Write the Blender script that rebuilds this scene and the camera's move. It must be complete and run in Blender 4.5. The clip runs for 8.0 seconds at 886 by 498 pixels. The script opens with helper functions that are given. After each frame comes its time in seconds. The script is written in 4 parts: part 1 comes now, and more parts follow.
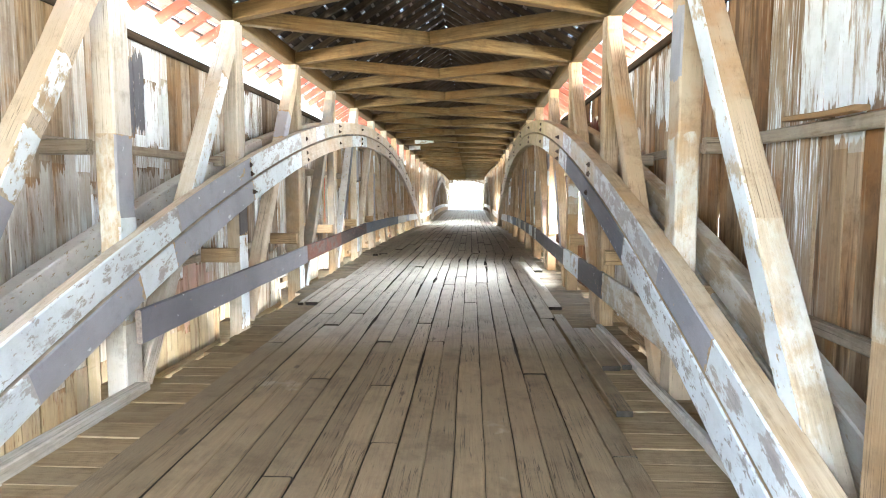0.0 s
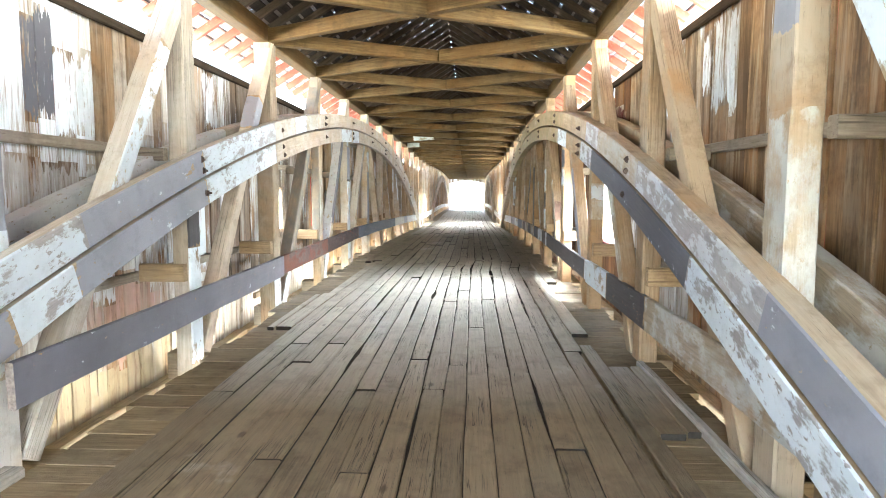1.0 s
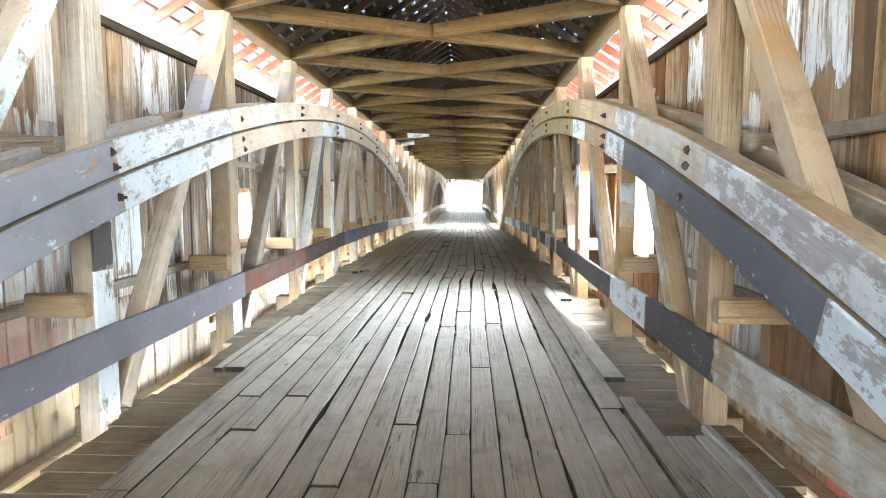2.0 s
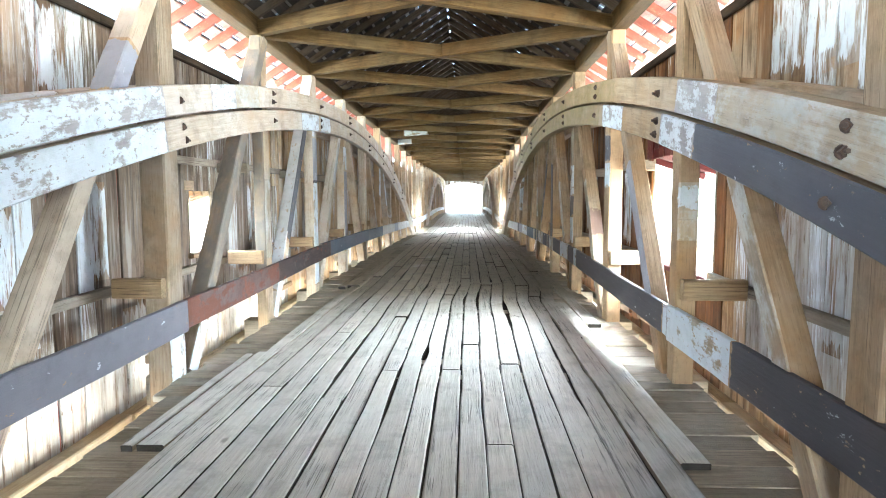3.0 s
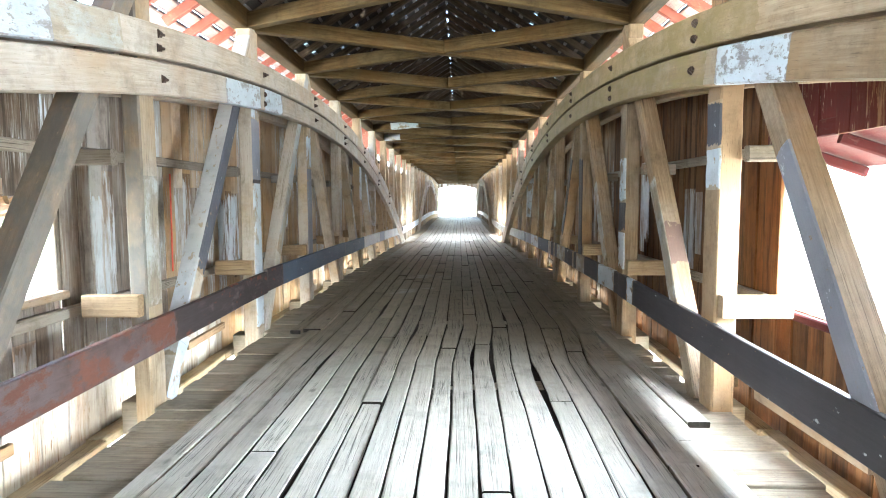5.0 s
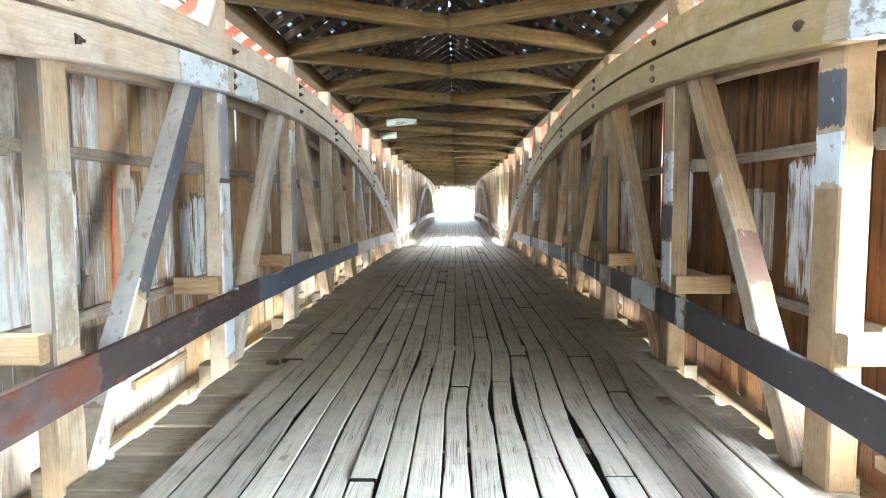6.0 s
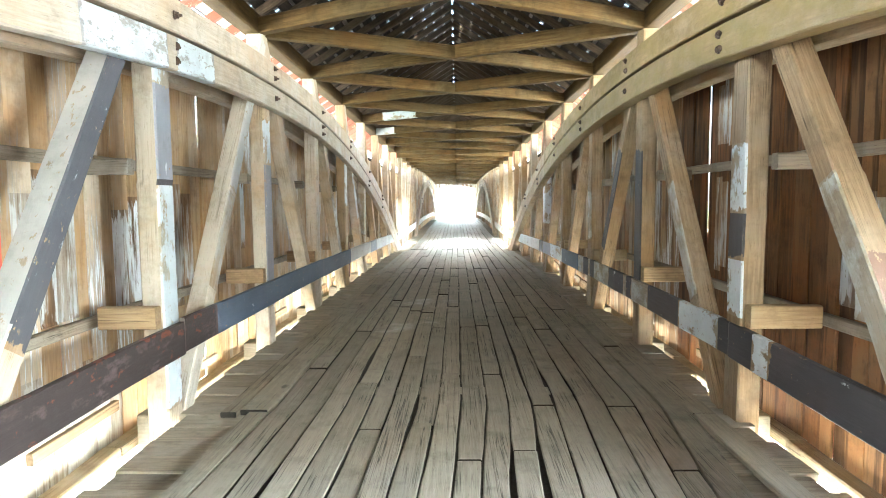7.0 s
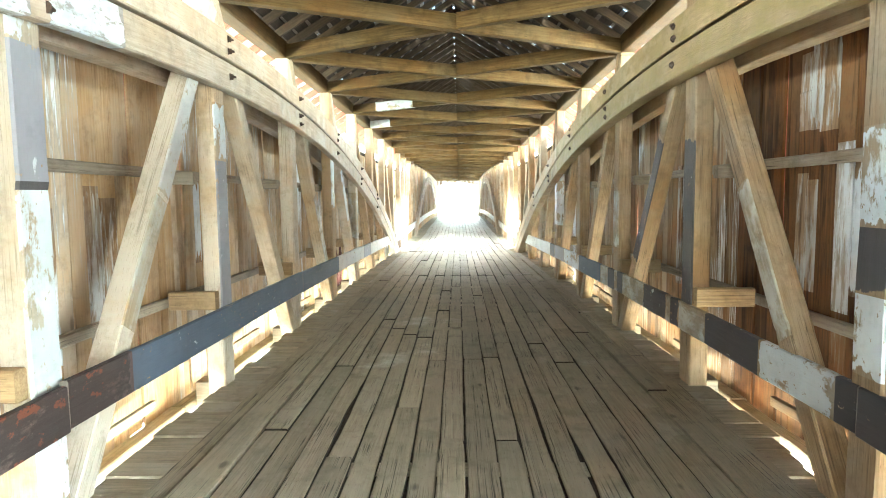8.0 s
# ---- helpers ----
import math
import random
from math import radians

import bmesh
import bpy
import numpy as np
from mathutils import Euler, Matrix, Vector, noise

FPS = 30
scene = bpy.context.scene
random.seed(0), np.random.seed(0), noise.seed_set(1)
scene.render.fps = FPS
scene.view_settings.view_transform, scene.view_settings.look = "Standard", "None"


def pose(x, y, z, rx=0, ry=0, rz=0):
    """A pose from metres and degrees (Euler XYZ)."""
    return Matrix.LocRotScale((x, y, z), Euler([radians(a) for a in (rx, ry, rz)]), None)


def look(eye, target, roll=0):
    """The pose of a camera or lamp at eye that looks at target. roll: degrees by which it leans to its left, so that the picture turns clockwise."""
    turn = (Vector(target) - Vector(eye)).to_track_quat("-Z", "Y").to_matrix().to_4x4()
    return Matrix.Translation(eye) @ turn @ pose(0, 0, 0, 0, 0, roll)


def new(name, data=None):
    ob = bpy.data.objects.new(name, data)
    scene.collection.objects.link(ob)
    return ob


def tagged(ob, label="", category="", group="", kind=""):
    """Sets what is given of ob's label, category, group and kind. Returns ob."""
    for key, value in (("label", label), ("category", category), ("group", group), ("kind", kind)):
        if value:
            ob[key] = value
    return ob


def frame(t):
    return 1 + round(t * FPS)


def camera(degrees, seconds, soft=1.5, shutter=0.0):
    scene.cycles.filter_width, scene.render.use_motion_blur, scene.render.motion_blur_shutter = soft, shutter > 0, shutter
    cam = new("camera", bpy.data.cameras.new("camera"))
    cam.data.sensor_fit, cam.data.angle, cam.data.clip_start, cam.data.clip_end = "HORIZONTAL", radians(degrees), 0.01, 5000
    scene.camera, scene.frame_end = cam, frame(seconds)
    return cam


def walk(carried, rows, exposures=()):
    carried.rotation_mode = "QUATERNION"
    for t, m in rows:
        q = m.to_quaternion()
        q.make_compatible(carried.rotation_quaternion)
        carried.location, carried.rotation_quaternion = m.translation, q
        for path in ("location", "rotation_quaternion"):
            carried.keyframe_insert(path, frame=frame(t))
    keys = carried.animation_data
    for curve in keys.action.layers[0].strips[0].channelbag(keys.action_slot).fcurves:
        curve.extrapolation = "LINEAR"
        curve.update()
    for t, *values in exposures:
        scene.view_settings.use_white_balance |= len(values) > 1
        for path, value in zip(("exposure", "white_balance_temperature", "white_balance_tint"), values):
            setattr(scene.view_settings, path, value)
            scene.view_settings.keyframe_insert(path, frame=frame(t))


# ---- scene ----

# ---------------- camera and walk ----------------
cam = camera(73.7, 8.0, soft=1.0)
PATH = [
    (0.0, (0.705, -0.122, 1.765), (0.611, 1.867, 1.586), 0.1),
    (0.5, (0.669, 0.694, 1.775), (0.573, 2.683, 1.597), 0.15),
    (1.0, (0.633, 1.5, 1.8), (0.538, 3.489, 1.619), 0.15),
    (1.5, (0.609, 2.31, 1.819), (0.52, 4.3, 1.637), 0.1),
    (3.0, (0.476, 4.926, 1.849), (0.393, 6.916, 1.676), -0.2),
    (3.5, (0.413, 5.81, 1.861), (0.336, 7.802, 1.69), -0.2),
    (4.0, (0.401, 6.703, 1.884), (0.325, 8.694, 1.714), -0.25),
    (4.5, (0.365, 7.523, 1.897), (0.297, 9.515, 1.729), -0.2),
    (6.0, (0.123, 9.62, 1.908), (0.08, 11.613, 1.752), -0.3),
    (6.5, (0.082, 10.328, 1.944), (0.036, 12.321, 1.787), -0.3),
    (7.0, (0.07, 11.094, 1.986), (0.024, 13.087, 1.824), -0.4),
    (7.5, (0.093, 11.909, 2.028), (0.04, 13.901, 1.859), -0.5),
    (8.0, (0.067, 12.706, 2.066), (0.014, 14.698, 1.892), -0.65),
]
EXPOSURES = [(0.0, 5.1, 6350, 5), (1.5, 5.3, 6200, 3), (3.0, 5.2, 5800, 2), (4.5, 4.9, 5850, 2), (6.0, 5.18, 5850, 2), (8.0, 6.12, 6300, -7)]
walk(cam, [(t, look(eye, target, roll)) for t, eye, target, roll in PATH], EXPOSURES)

# ---------------- world and sun ----------------
EAVE_WATTS = {-1: 2.0, 1: 5.5}        # the open sky is on the +x side
SUN_ELEV, SUN_AZ = 58.0, 165.0          # degrees; azimuth clockwise from +y
world = bpy.data.worlds.new("sky")
world.use_nodes = True
scene.world = world
wn, wl = world.node_tree.nodes, world.node_tree.links
sky = wn.new("ShaderNodeTexSky")
sky.sky_type, sky.sun_disc = "NISHITA", False
sky.sun_elevation, sky.sun_rotation = radians(SUN_ELEV), radians(SUN_AZ)
sky.dust_density = 3.0
wn["Background"].inputs["Strength"].default_value = 0.15
wl.new(sky.outputs[0], wn["Background"].inputs["Color"])
sun = new("sun", bpy.data.lights.new("sun", "SUN"))
sun.data.energy, sun.data.angle, sun.data.color = 2.4, radians(20), (1.0, 0.95, 0.87)
a, e = radians(SUN_AZ), radians(SUN_ELEV)
sun.matrix_world = look((math.sin(a) * math.cos(e) * 50, math.cos(a) * math.cos(e) * 50, math.sin(e) * 50), (0, 0, 0))

# ---------------- materials ----------------
def tree(name):
    m = bpy.data.materials.new(name)
    m.use_nodes = True
    nt = m.node_tree
    return m, nt, nt.nodes["Principled BSDF"]


def nd(nt, kind, **kw):
    n = nt.nodes.new(kind)
    for k, v in kw.items():
        n.inputs[k.replace("_", " ")].default_value = v
    return n


def mixc(nt, fac, a, b, mode="MIX"):
    n = nt.nodes.new("ShaderNodeMix")
    n.data_type, n.blend_type = "RGBA", mode
    for i, v in ((0, fac), (6, a), (7, b)):
        if isinstance(v, bpy.types.NodeSocket):
            nt.links.new(v, n.inputs[i])
        elif i == 0:
            n.inputs[0].default_value = v
        else:
            n.inputs[i].default_value = (*v, 1)
    return n.outputs[2]


def ramp(nt, src, lo, hi):
    n = nt.nodes.new("ShaderNodeMapRange")
    nt.links.new(src, n.inputs[0])
    n.inputs[1].default_value, n.inputs[2].default_value = lo, hi
    return n.outputs[0]


def math_(nt, op, a, b=0.0):
    n = nt.nodes.new("ShaderNodeMath")
    n.operation = op
    for i, v in ((0, a), (1, b)):
        if isinstance(v, bpy.types.NodeSocket):
            nt.links.new(v, n.inputs[i])
        else:
            n.inputs[i].default_value = v
    return n.outputs[0]


def coords(nt, source, scale):
    """Texture space along the grain: local x runs along the piece, and every piece is shifted by its own random number."""
    tc = nt.nodes.new("ShaderNodeTexCoord")
    info = nt.nodes.new("ShaderNodeObjectInfo")
    shift = nt.nodes.new("ShaderNodeCombineXYZ")
    for i, k in enumerate((37.0, 91.0, 53.0)):
        nt.links.new(math_(nt, "MULTIPLY", info.outputs["Random"], k), shift.inputs[i])
    add = nt.nodes.new("ShaderNodeVectorMath")
    nt.links.new(tc.outputs[source], add.inputs[0])
    nt.links.new(shift.outputs[0], add.inputs[1])
    mp = nt.nodes.new("ShaderNodeMapping")
    mp.inputs["Scale"].default_value = scale
    nt.links.new(add.outputs[0], mp.inputs["Vector"])
    return add.outputs[0], mp.outputs[0], info.outputs["Random"]


def noise_(nt, vec, scale, detail=4.0, rough=0.6):
    n = nd(nt, "ShaderNodeTexNoise", Scale=scale, Detail=detail, Roughness=rough)
    nt.links.new(vec, n.inputs["Vector"])
    return n.outputs[0]


def wood(name, light, dark, grey, source="Object", rough=0.75, bump=0.18, ragged=True, paint=None, paint_lo=0.5, paint_hi=0.55, greying=(0.45, 0.75), vary=0.35, spec=0.22, streak=None, along=0, cracks=(0.4, 0.3, 0.65), tones=None, splits=0.0, knots=0.0, warm=None, runs_tone=(0.4, 0.38, 0.35), fleck=None, flaking=(1.3, 0.75), chipped=0.0, runny=1.0):
    """Weathered timber: long grain, blotches of grey, tone of its own per piece; paint: flaking paint over it."""
    m, nt, bsdf = tree(name)
    stretch = [14.0, 14.0, 14.0]
    stretch[along] = 0.7
    raw, grain_v, rnd = coords(nt, source, tuple(stretch))
    grain = noise_(nt, grain_v, 3.0, 6.0, 0.65)
    fine = noise_(nt, grain_v, 11.0, 4.0, 0.7)
    blot = noise_(nt, raw, 1.3, 4.0, 0.6)
    col = mixc(nt, ramp(nt, grain, 0.35, 0.65), dark, light)
    col = mixc(nt, ramp(nt, blot, *greying), col, grey)
    crack = ramp(nt, fine, cracks[0], cracks[1])
    if tones:
        second = math_(nt, "FRACT", math_(nt, "MULTIPLY", rnd, 7.31))
        col = mixc(nt, math_(nt, "MULTIPLY", ramp(nt, rnd, 0.42, 0.85), 0.8), col, tones[0])
        col = mixc(nt, math_(nt, "MULTIPLY", ramp(nt, second, 0.55, 0.9), 0.7), col, tones[1])
    if warm:
        rusty = noise_(nt, raw, 0.9, 5.0, 0.65)
        col = mixc(nt, math_(nt, "MULTIPLY", ramp(nt, rusty, 0.48, 0.64), 0.7), col, warm)
    stain = noise_(nt, raw, 3.7, 5.0, 0.7)
    col = mixc(nt, math_(nt, "MULTIPLY", ramp(nt, stain, 0.5, 0.72), 0.6), col, tuple(c * 0.55 for c in dark))
    col = mixc(nt, math_(nt, "MULTIPLY", crack, cracks[2]), col, tuple(c * 0.3 for c in dark))
    height0 = None
    if splits:
        fine_stretch = [16.0, 16.0, 16.0]
        fine_stretch[along] = 0.16
        _, split_v, _ = coords(nt, source, tuple(fine_stretch))
        line = math_(nt, "ABSOLUTE", math_(nt, "SUBTRACT", noise_(nt, split_v, 1.6, 3.0, 0.55), 0.5))
        some = ramp(nt, noise_(nt, raw, 1.1, 2.0, 0.5), 0.48, 0.56)
        line = math_(nt, "MULTIPLY", ramp(nt, line, 0.016, 0.004), some)
        col = mixc(nt, math_(nt, "MULTIPLY", line, splits), col, tuple(c * 0.2 for c in dark))
        height0 = math_(nt, "MULTIPLY", line, -0.8)
    if knots:
        kv = nt.nodes.new("ShaderNodeMapping")
        kv.inputs["Scale"].default_value = (1.3, 2.6, 1.0)
        nt.links.new(raw, kv.inputs["Vector"])
        vo = nd(nt, "ShaderNodeTexVoronoi", Scale=1.0)
        nt.links.new(kv.outputs[0], vo.inputs["Vector"])
        spot = ramp(nt, math_(nt, "ADD", vo.outputs["Distance"], math_(nt, "MULTIPLY", grain, 0.1)), 0.14, 0.09)
        col = mixc(nt, math_(nt, "MULTIPLY", spot, knots), col, tuple(c * 0.35 for c in dark))
    hsv = nt.nodes.new("ShaderNodeHueSaturation")
    nt.links.new(col, hsv.inputs["Color"])
    nt.links.new(math_(nt, "ADD", math_(nt, "MULTIPLY", rnd, vary), 1.0 - vary / 2), hsv.inputs["Value"])
    col = hsv.outputs[0]
    height = math_(nt, "ADD", grain, math_(nt, "MULTIPLY", fine, 0.5))
    if height0 is not None:
        height = math_(nt, "ADD", height, height0)
    if streak:
        geo = nt.nodes.new("ShaderNodeNewGeometry")
        mp = nt.nodes.new("ShaderNodeMapping")
        mp.inputs["Scale"].default_value = (1.0, 0.8, 0.35)
        nt.links.new(geo.outputs["Position"], mp.inputs["Vector"])
        big = noise_(nt, mp.outputs[0], 0.9, 3.0, 0.5)
        own = math_(nt, "ADD", big, math_(nt, "MULTIPLY", math_(nt, "SUBTRACT", grain, 0.5), 0.7))
        own = math_(nt, "ADD", own, math_(nt, "MULTIPLY", math_(nt, "SUBTRACT", rnd, 0.5), 0.22))
        long_ = [6.0, 6.0, 6.0]
        long_[along] = 0.45
        _, long_v, _ = coords(nt, source, tuple(long_))
        runs = noise_(nt, long_v, 1.5, 4.0, 0.6)
        col = mixc(nt, math_(nt, "MULTIPLY", ramp(nt, runs, 0.46, 0.36), 0.75 * runny), col, tuple(c * 0.4 for c in dark))
        col = mixc(nt, math_(nt, "MULTIPLY", ramp(nt, runs, 0.56, 0.66), 0.6 * runny), col, runs_tone)
        for lo, hi, tone in streak:
            col = mixc(nt, ramp(nt, own, lo, hi), col, tone)
    if paint:
        flake = [flaking[0]] * 3
        flake[along] = flaking[1]
        _, flake_v, _ = coords(nt, source, tuple(flake))
        fl = noise_(nt, flake_v, 3.4, 8.0, 0.68)
        fl2 = math_(nt, "ADD", math_(nt, "MULTIPLY", fl, 0.88), math_(nt, "MULTIPLY", grain, 0.12))
        mask = ramp(nt, fl2, paint_lo, paint_hi)
        if ragged:
            at = nt.nodes.new("ShaderNodeAttribute")
            at.attribute_name = "paint"
            rag = noise_(nt, flake_v, 7.0, 5.0, 0.6)
            edge = math_(nt, "ADD", at.outputs["Fac"], math_(nt, "MULTIPLY", math_(nt, "SUBTRACT", rag, 0.5), 1.6))
            mask = math_(nt, "MINIMUM", mask, ramp(nt, edge, 0.14, 0.2))
        small = noise_(nt, flake_v, 17.0, 5.0, 0.65)
        mask = math_(nt, "MULTIPLY", mask, ramp(nt, math_(nt, "ADD", small, math_(nt, "MULTIPLY", fl, 0.35)), 0.53 - chipped, 0.57 - chipped))
        shade = mixc(nt, ramp(nt, blot, 0.3, 0.7), paint, tuple(c * 0.72 for c in paint))
        grimy = noise_(nt, raw, 6.0, 6.0, 0.7)
        shade = mixc(nt, math_(nt, "MULTIPLY", ramp(nt, grimy, 0.52, 0.7), 0.45), shade, tuple(c * 0.5 + 0.02 for c in paint))
        if fleck:
            chips = noise_(nt, flake_v, 7.0, 6.0, 0.7)
            shade = mixc(nt, ramp(nt, chips, fleck[0], fleck[0] + 0.03), shade, fleck[1])
        col = mixc(nt, mask, col, shade)
        height = math_(nt, "ADD", height, math_(nt, "MULTIPLY", mask, 0.6))
    nt.links.new(col, bsdf.inputs["Base Color"])
    rr = math_(nt, "ADD", math_(nt, "MULTIPLY", grain, 0.3), rough - 0.15)
    nt.links.new(rr, bsdf.inputs["Roughness"])
    bsdf.inputs["Specular IOR Level"].default_value = spec
    b = nd(nt, "ShaderNodeBump", Strength=bump, Distance=0.012)
    nt.links.new(height, b.inputs["Height"])
    nt.links.new(b.outputs[0], bsdf.inputs["Normal"])
    return m


def mud_and_shade(m, y_pale, y_dark, tone, amount, fade=None):
    """Brown mud carried in on wheels, in patches, over the end of the floor; shade away from the window is put into the
    same tone.
    """
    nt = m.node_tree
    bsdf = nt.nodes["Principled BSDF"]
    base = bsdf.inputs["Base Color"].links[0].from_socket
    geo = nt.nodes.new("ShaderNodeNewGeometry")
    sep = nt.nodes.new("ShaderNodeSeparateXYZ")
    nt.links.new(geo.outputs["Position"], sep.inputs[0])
    far = ramp(nt, sep.outputs[1], y_pale, y_dark)
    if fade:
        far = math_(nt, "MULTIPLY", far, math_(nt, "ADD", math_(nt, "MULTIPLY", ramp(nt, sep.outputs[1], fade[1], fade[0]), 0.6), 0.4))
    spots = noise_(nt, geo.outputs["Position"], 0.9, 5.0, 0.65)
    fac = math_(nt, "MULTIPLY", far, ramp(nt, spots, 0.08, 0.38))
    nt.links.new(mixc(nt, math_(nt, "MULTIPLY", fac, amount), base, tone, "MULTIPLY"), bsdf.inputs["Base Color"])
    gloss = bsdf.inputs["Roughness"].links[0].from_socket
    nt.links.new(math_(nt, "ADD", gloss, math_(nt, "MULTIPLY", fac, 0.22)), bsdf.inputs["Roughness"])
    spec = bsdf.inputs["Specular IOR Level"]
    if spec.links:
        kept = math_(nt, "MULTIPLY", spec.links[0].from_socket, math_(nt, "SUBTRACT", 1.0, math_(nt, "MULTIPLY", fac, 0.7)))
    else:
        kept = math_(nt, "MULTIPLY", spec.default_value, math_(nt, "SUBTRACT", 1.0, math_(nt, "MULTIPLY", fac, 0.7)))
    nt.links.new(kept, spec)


TAN, TAN_D, GREY = (0.385, 0.275, 0.17), (0.24, 0.165, 0.095), (0.34, 0.28, 0.215)
OCHRE = (0.27, 0.15, 0.062)
timber = wood("timber", TAN, TAN_D, GREY, splits=0.7, vary=0.4, tones=((0.31, 0.27, 0.215), (0.26, 0.165, 0.08)), warm=OCHRE)
timber_grey = wood("timber_greyed", (0.375, 0.3, 0.215), (0.235, 0.18, 0.12), (0.37, 0.325, 0.27), splits=0.7, vary=0.4, tones=((0.34, 0.31, 0.27), (0.25, 0.165, 0.09)), warm=(0.28, 0.17, 0.085))
timber_grey_uv = wood("timber_curved_greyed", (0.48, 0.405, 0.325), (0.33, 0.27, 0.205), (0.47, 0.44, 0.4), source="UV", warm=(0.38, 0.275, 0.18))
# paler, greyer tone for the near west posts and braces
timber_pale = wood("timber_pale_grey", (0.47, 0.41, 0.34), (0.32, 0.27, 0.21), (0.46, 0.43, 0.39), splits=0.6, vary=0.3, tones=((0.44, 0.42, 0.39), (0.36, 0.28, 0.2)), warm=(0.38, 0.29, 0.2))
# brighter west posts past the window: missing daylight put into the colour
timber_lit = wood("timber_lit_west", (0.5, 0.395, 0.275), (0.34, 0.25, 0.155), (0.47, 0.42, 0.35), splits=0.5, vary=0.3, tones=((0.46, 0.42, 0.36), (0.4, 0.27, 0.15)), warm=(0.42, 0.285, 0.155))
TIMBER = {-1: timber_grey, 1: timber}
timber_uv = wood("timber_curved", (0.39, 0.3, 0.2), (0.25, 0.18, 0.11), (0.37, 0.32, 0.25), source="UV", warm=(0.3, 0.19, 0.095))
# darker copy of the posts' timber, with the shade under the roof put in
overhead = wood("overhead_timber_shaded", (0.122, 0.078, 0.032), (0.058, 0.034, 0.013), (0.088, 0.064, 0.032), warm=(0.09, 0.047, 0.015), spec=0.08)
PAINTS = {"grey": (0.29, 0.29, 0.325), "white": (0.62, 0.67, 0.71), "slate": (0.11, 0.11, 0.125), "steel": (0.1, 0.125, 0.17), "moss": (0.27, 0.205, 0.09), "red": (0.15, 0.06, 0.04), "maroon": (0.055, 0.042, 0.04), "dark": (0.07, 0.063, 0.066), "pale": (0.52, 0.51, 0.47), "rust": (0.2, 0.13, 0.1), "lead": (0.165, 0.16, 0.18), "flaked": (0.6, 0.62, 0.64), "chalk": (0.55, 0.54, 0.52), "smoke": (0.2, 0.18, 0.155)}
COVER = {"grey": (0.33, 0.36), "white": (0.41, 0.46), "slate": (0.34, 0.39), "steel": (0.3, 0.34), "moss": (0.34, 0.58), "red": (0.45, 0.52), "maroon": (0.36, 0.44), "dark": (0.28, 0.32), "pale": (0.45, 0.58), "rust": (0.25, 0.3), "lead": (0.3, 0.33), "flaked": (0.48, 0.53), "chalk": (0.25, 0.32), "smoke": (0.3, 0.55)}
painted, painted_uv = {}, {}
for key, tone in PAINTS.items():
    bare = ((0.38, 0.31, 0.22), (0.26, 0.205, 0.14), (0.36, 0.325, 0.27)) if key in ("white", "pale", "chalk", "flaked") else (TAN, TAN_D, GREY) if key not in ("red", "maroon") else ((0.115, 0.078, 0.07), (0.078, 0.052, 0.048), (0.13, 0.102, 0.098))
    chips = {"grey": (0.645, (0.5, 0.52, 0.55)), "slate": (0.64, (0.4, 0.42, 0.45)), "lead": (0.65, (0.4, 0.42, 0.46)), "steel": (0.66, (0.4, 0.43, 0.47)), "dark": (0.66, (0.45, 0.46, 0.46)), "maroon": (0.585, (0.15, 0.05, 0.03))}.get(key)
    painted[key] = wood("timber_paint_" + key, *bare, fleck=chips, warm=OCHRE if key not in ("red", "maroon") else None, paint=tone, paint_lo=COVER[key][0], paint_hi=COVER[key][1], rough=0.6, bump=0.3, chipped=0.0 if key in ("white", "pale", "chalk", "flaked") else 0.06)
    older = ((0.33, 0.3, 0.285), (0.25, 0.228, 0.22), (0.31, 0.3, 0.3)) if key in ("white", "flaked") else bare
    painted_uv[key] = wood("curved_paint_" + key, *older, source="UV", fleck=chips, flaking=(2.2, 1.25) if key == "flaked" else (1.3, 0.75), paint=tone, paint_lo=COVER[key][0], paint_hi=COVER[key][1], rough=0.6, bump=0.3, chipped=-0.03 if key in ("white", "flaked") else 0.0 if key in ("pale", "chalk") else 0.06)
rail_wood = wood("rail_wood", (0.24, 0.2, 0.17), (0.12, 0.1, 0.09), (0.3, 0.28, 0.26))
STREAK = ((0.6, 0.7, (0.36, 0.33, 0.29)), (0.68, 0.73, (0.72, 0.76, 0.8)))
siding = {-1: wood("siding_wood_west", (0.27, 0.212, 0.157), (0.122, 0.088, 0.063), (0.26, 0.23, 0.2), vary=0.5, along=2, tones=((0.33, 0.3, 0.26), (0.1, 0.062, 0.037)), streak=STREAK, warm=(0.2, 0.13, 0.078), runs_tone=(0.36, 0.33, 0.3)),
          1: wood("siding_wood_east", (0.19, 0.085, 0.028), (0.075, 0.031, 0.011), (0.15, 0.082, 0.038), vary=0.5, along=2, tones=((0.18, 0.1, 0.045), (0.05, 0.023, 0.009)), streak=((0.73, 0.81, (0.27, 0.2, 0.14)), (0.81, 0.86, (0.6, 0.63, 0.66))), warm=(0.19, 0.068, 0.017), runs_tone=(0.21, 0.11, 0.045))}
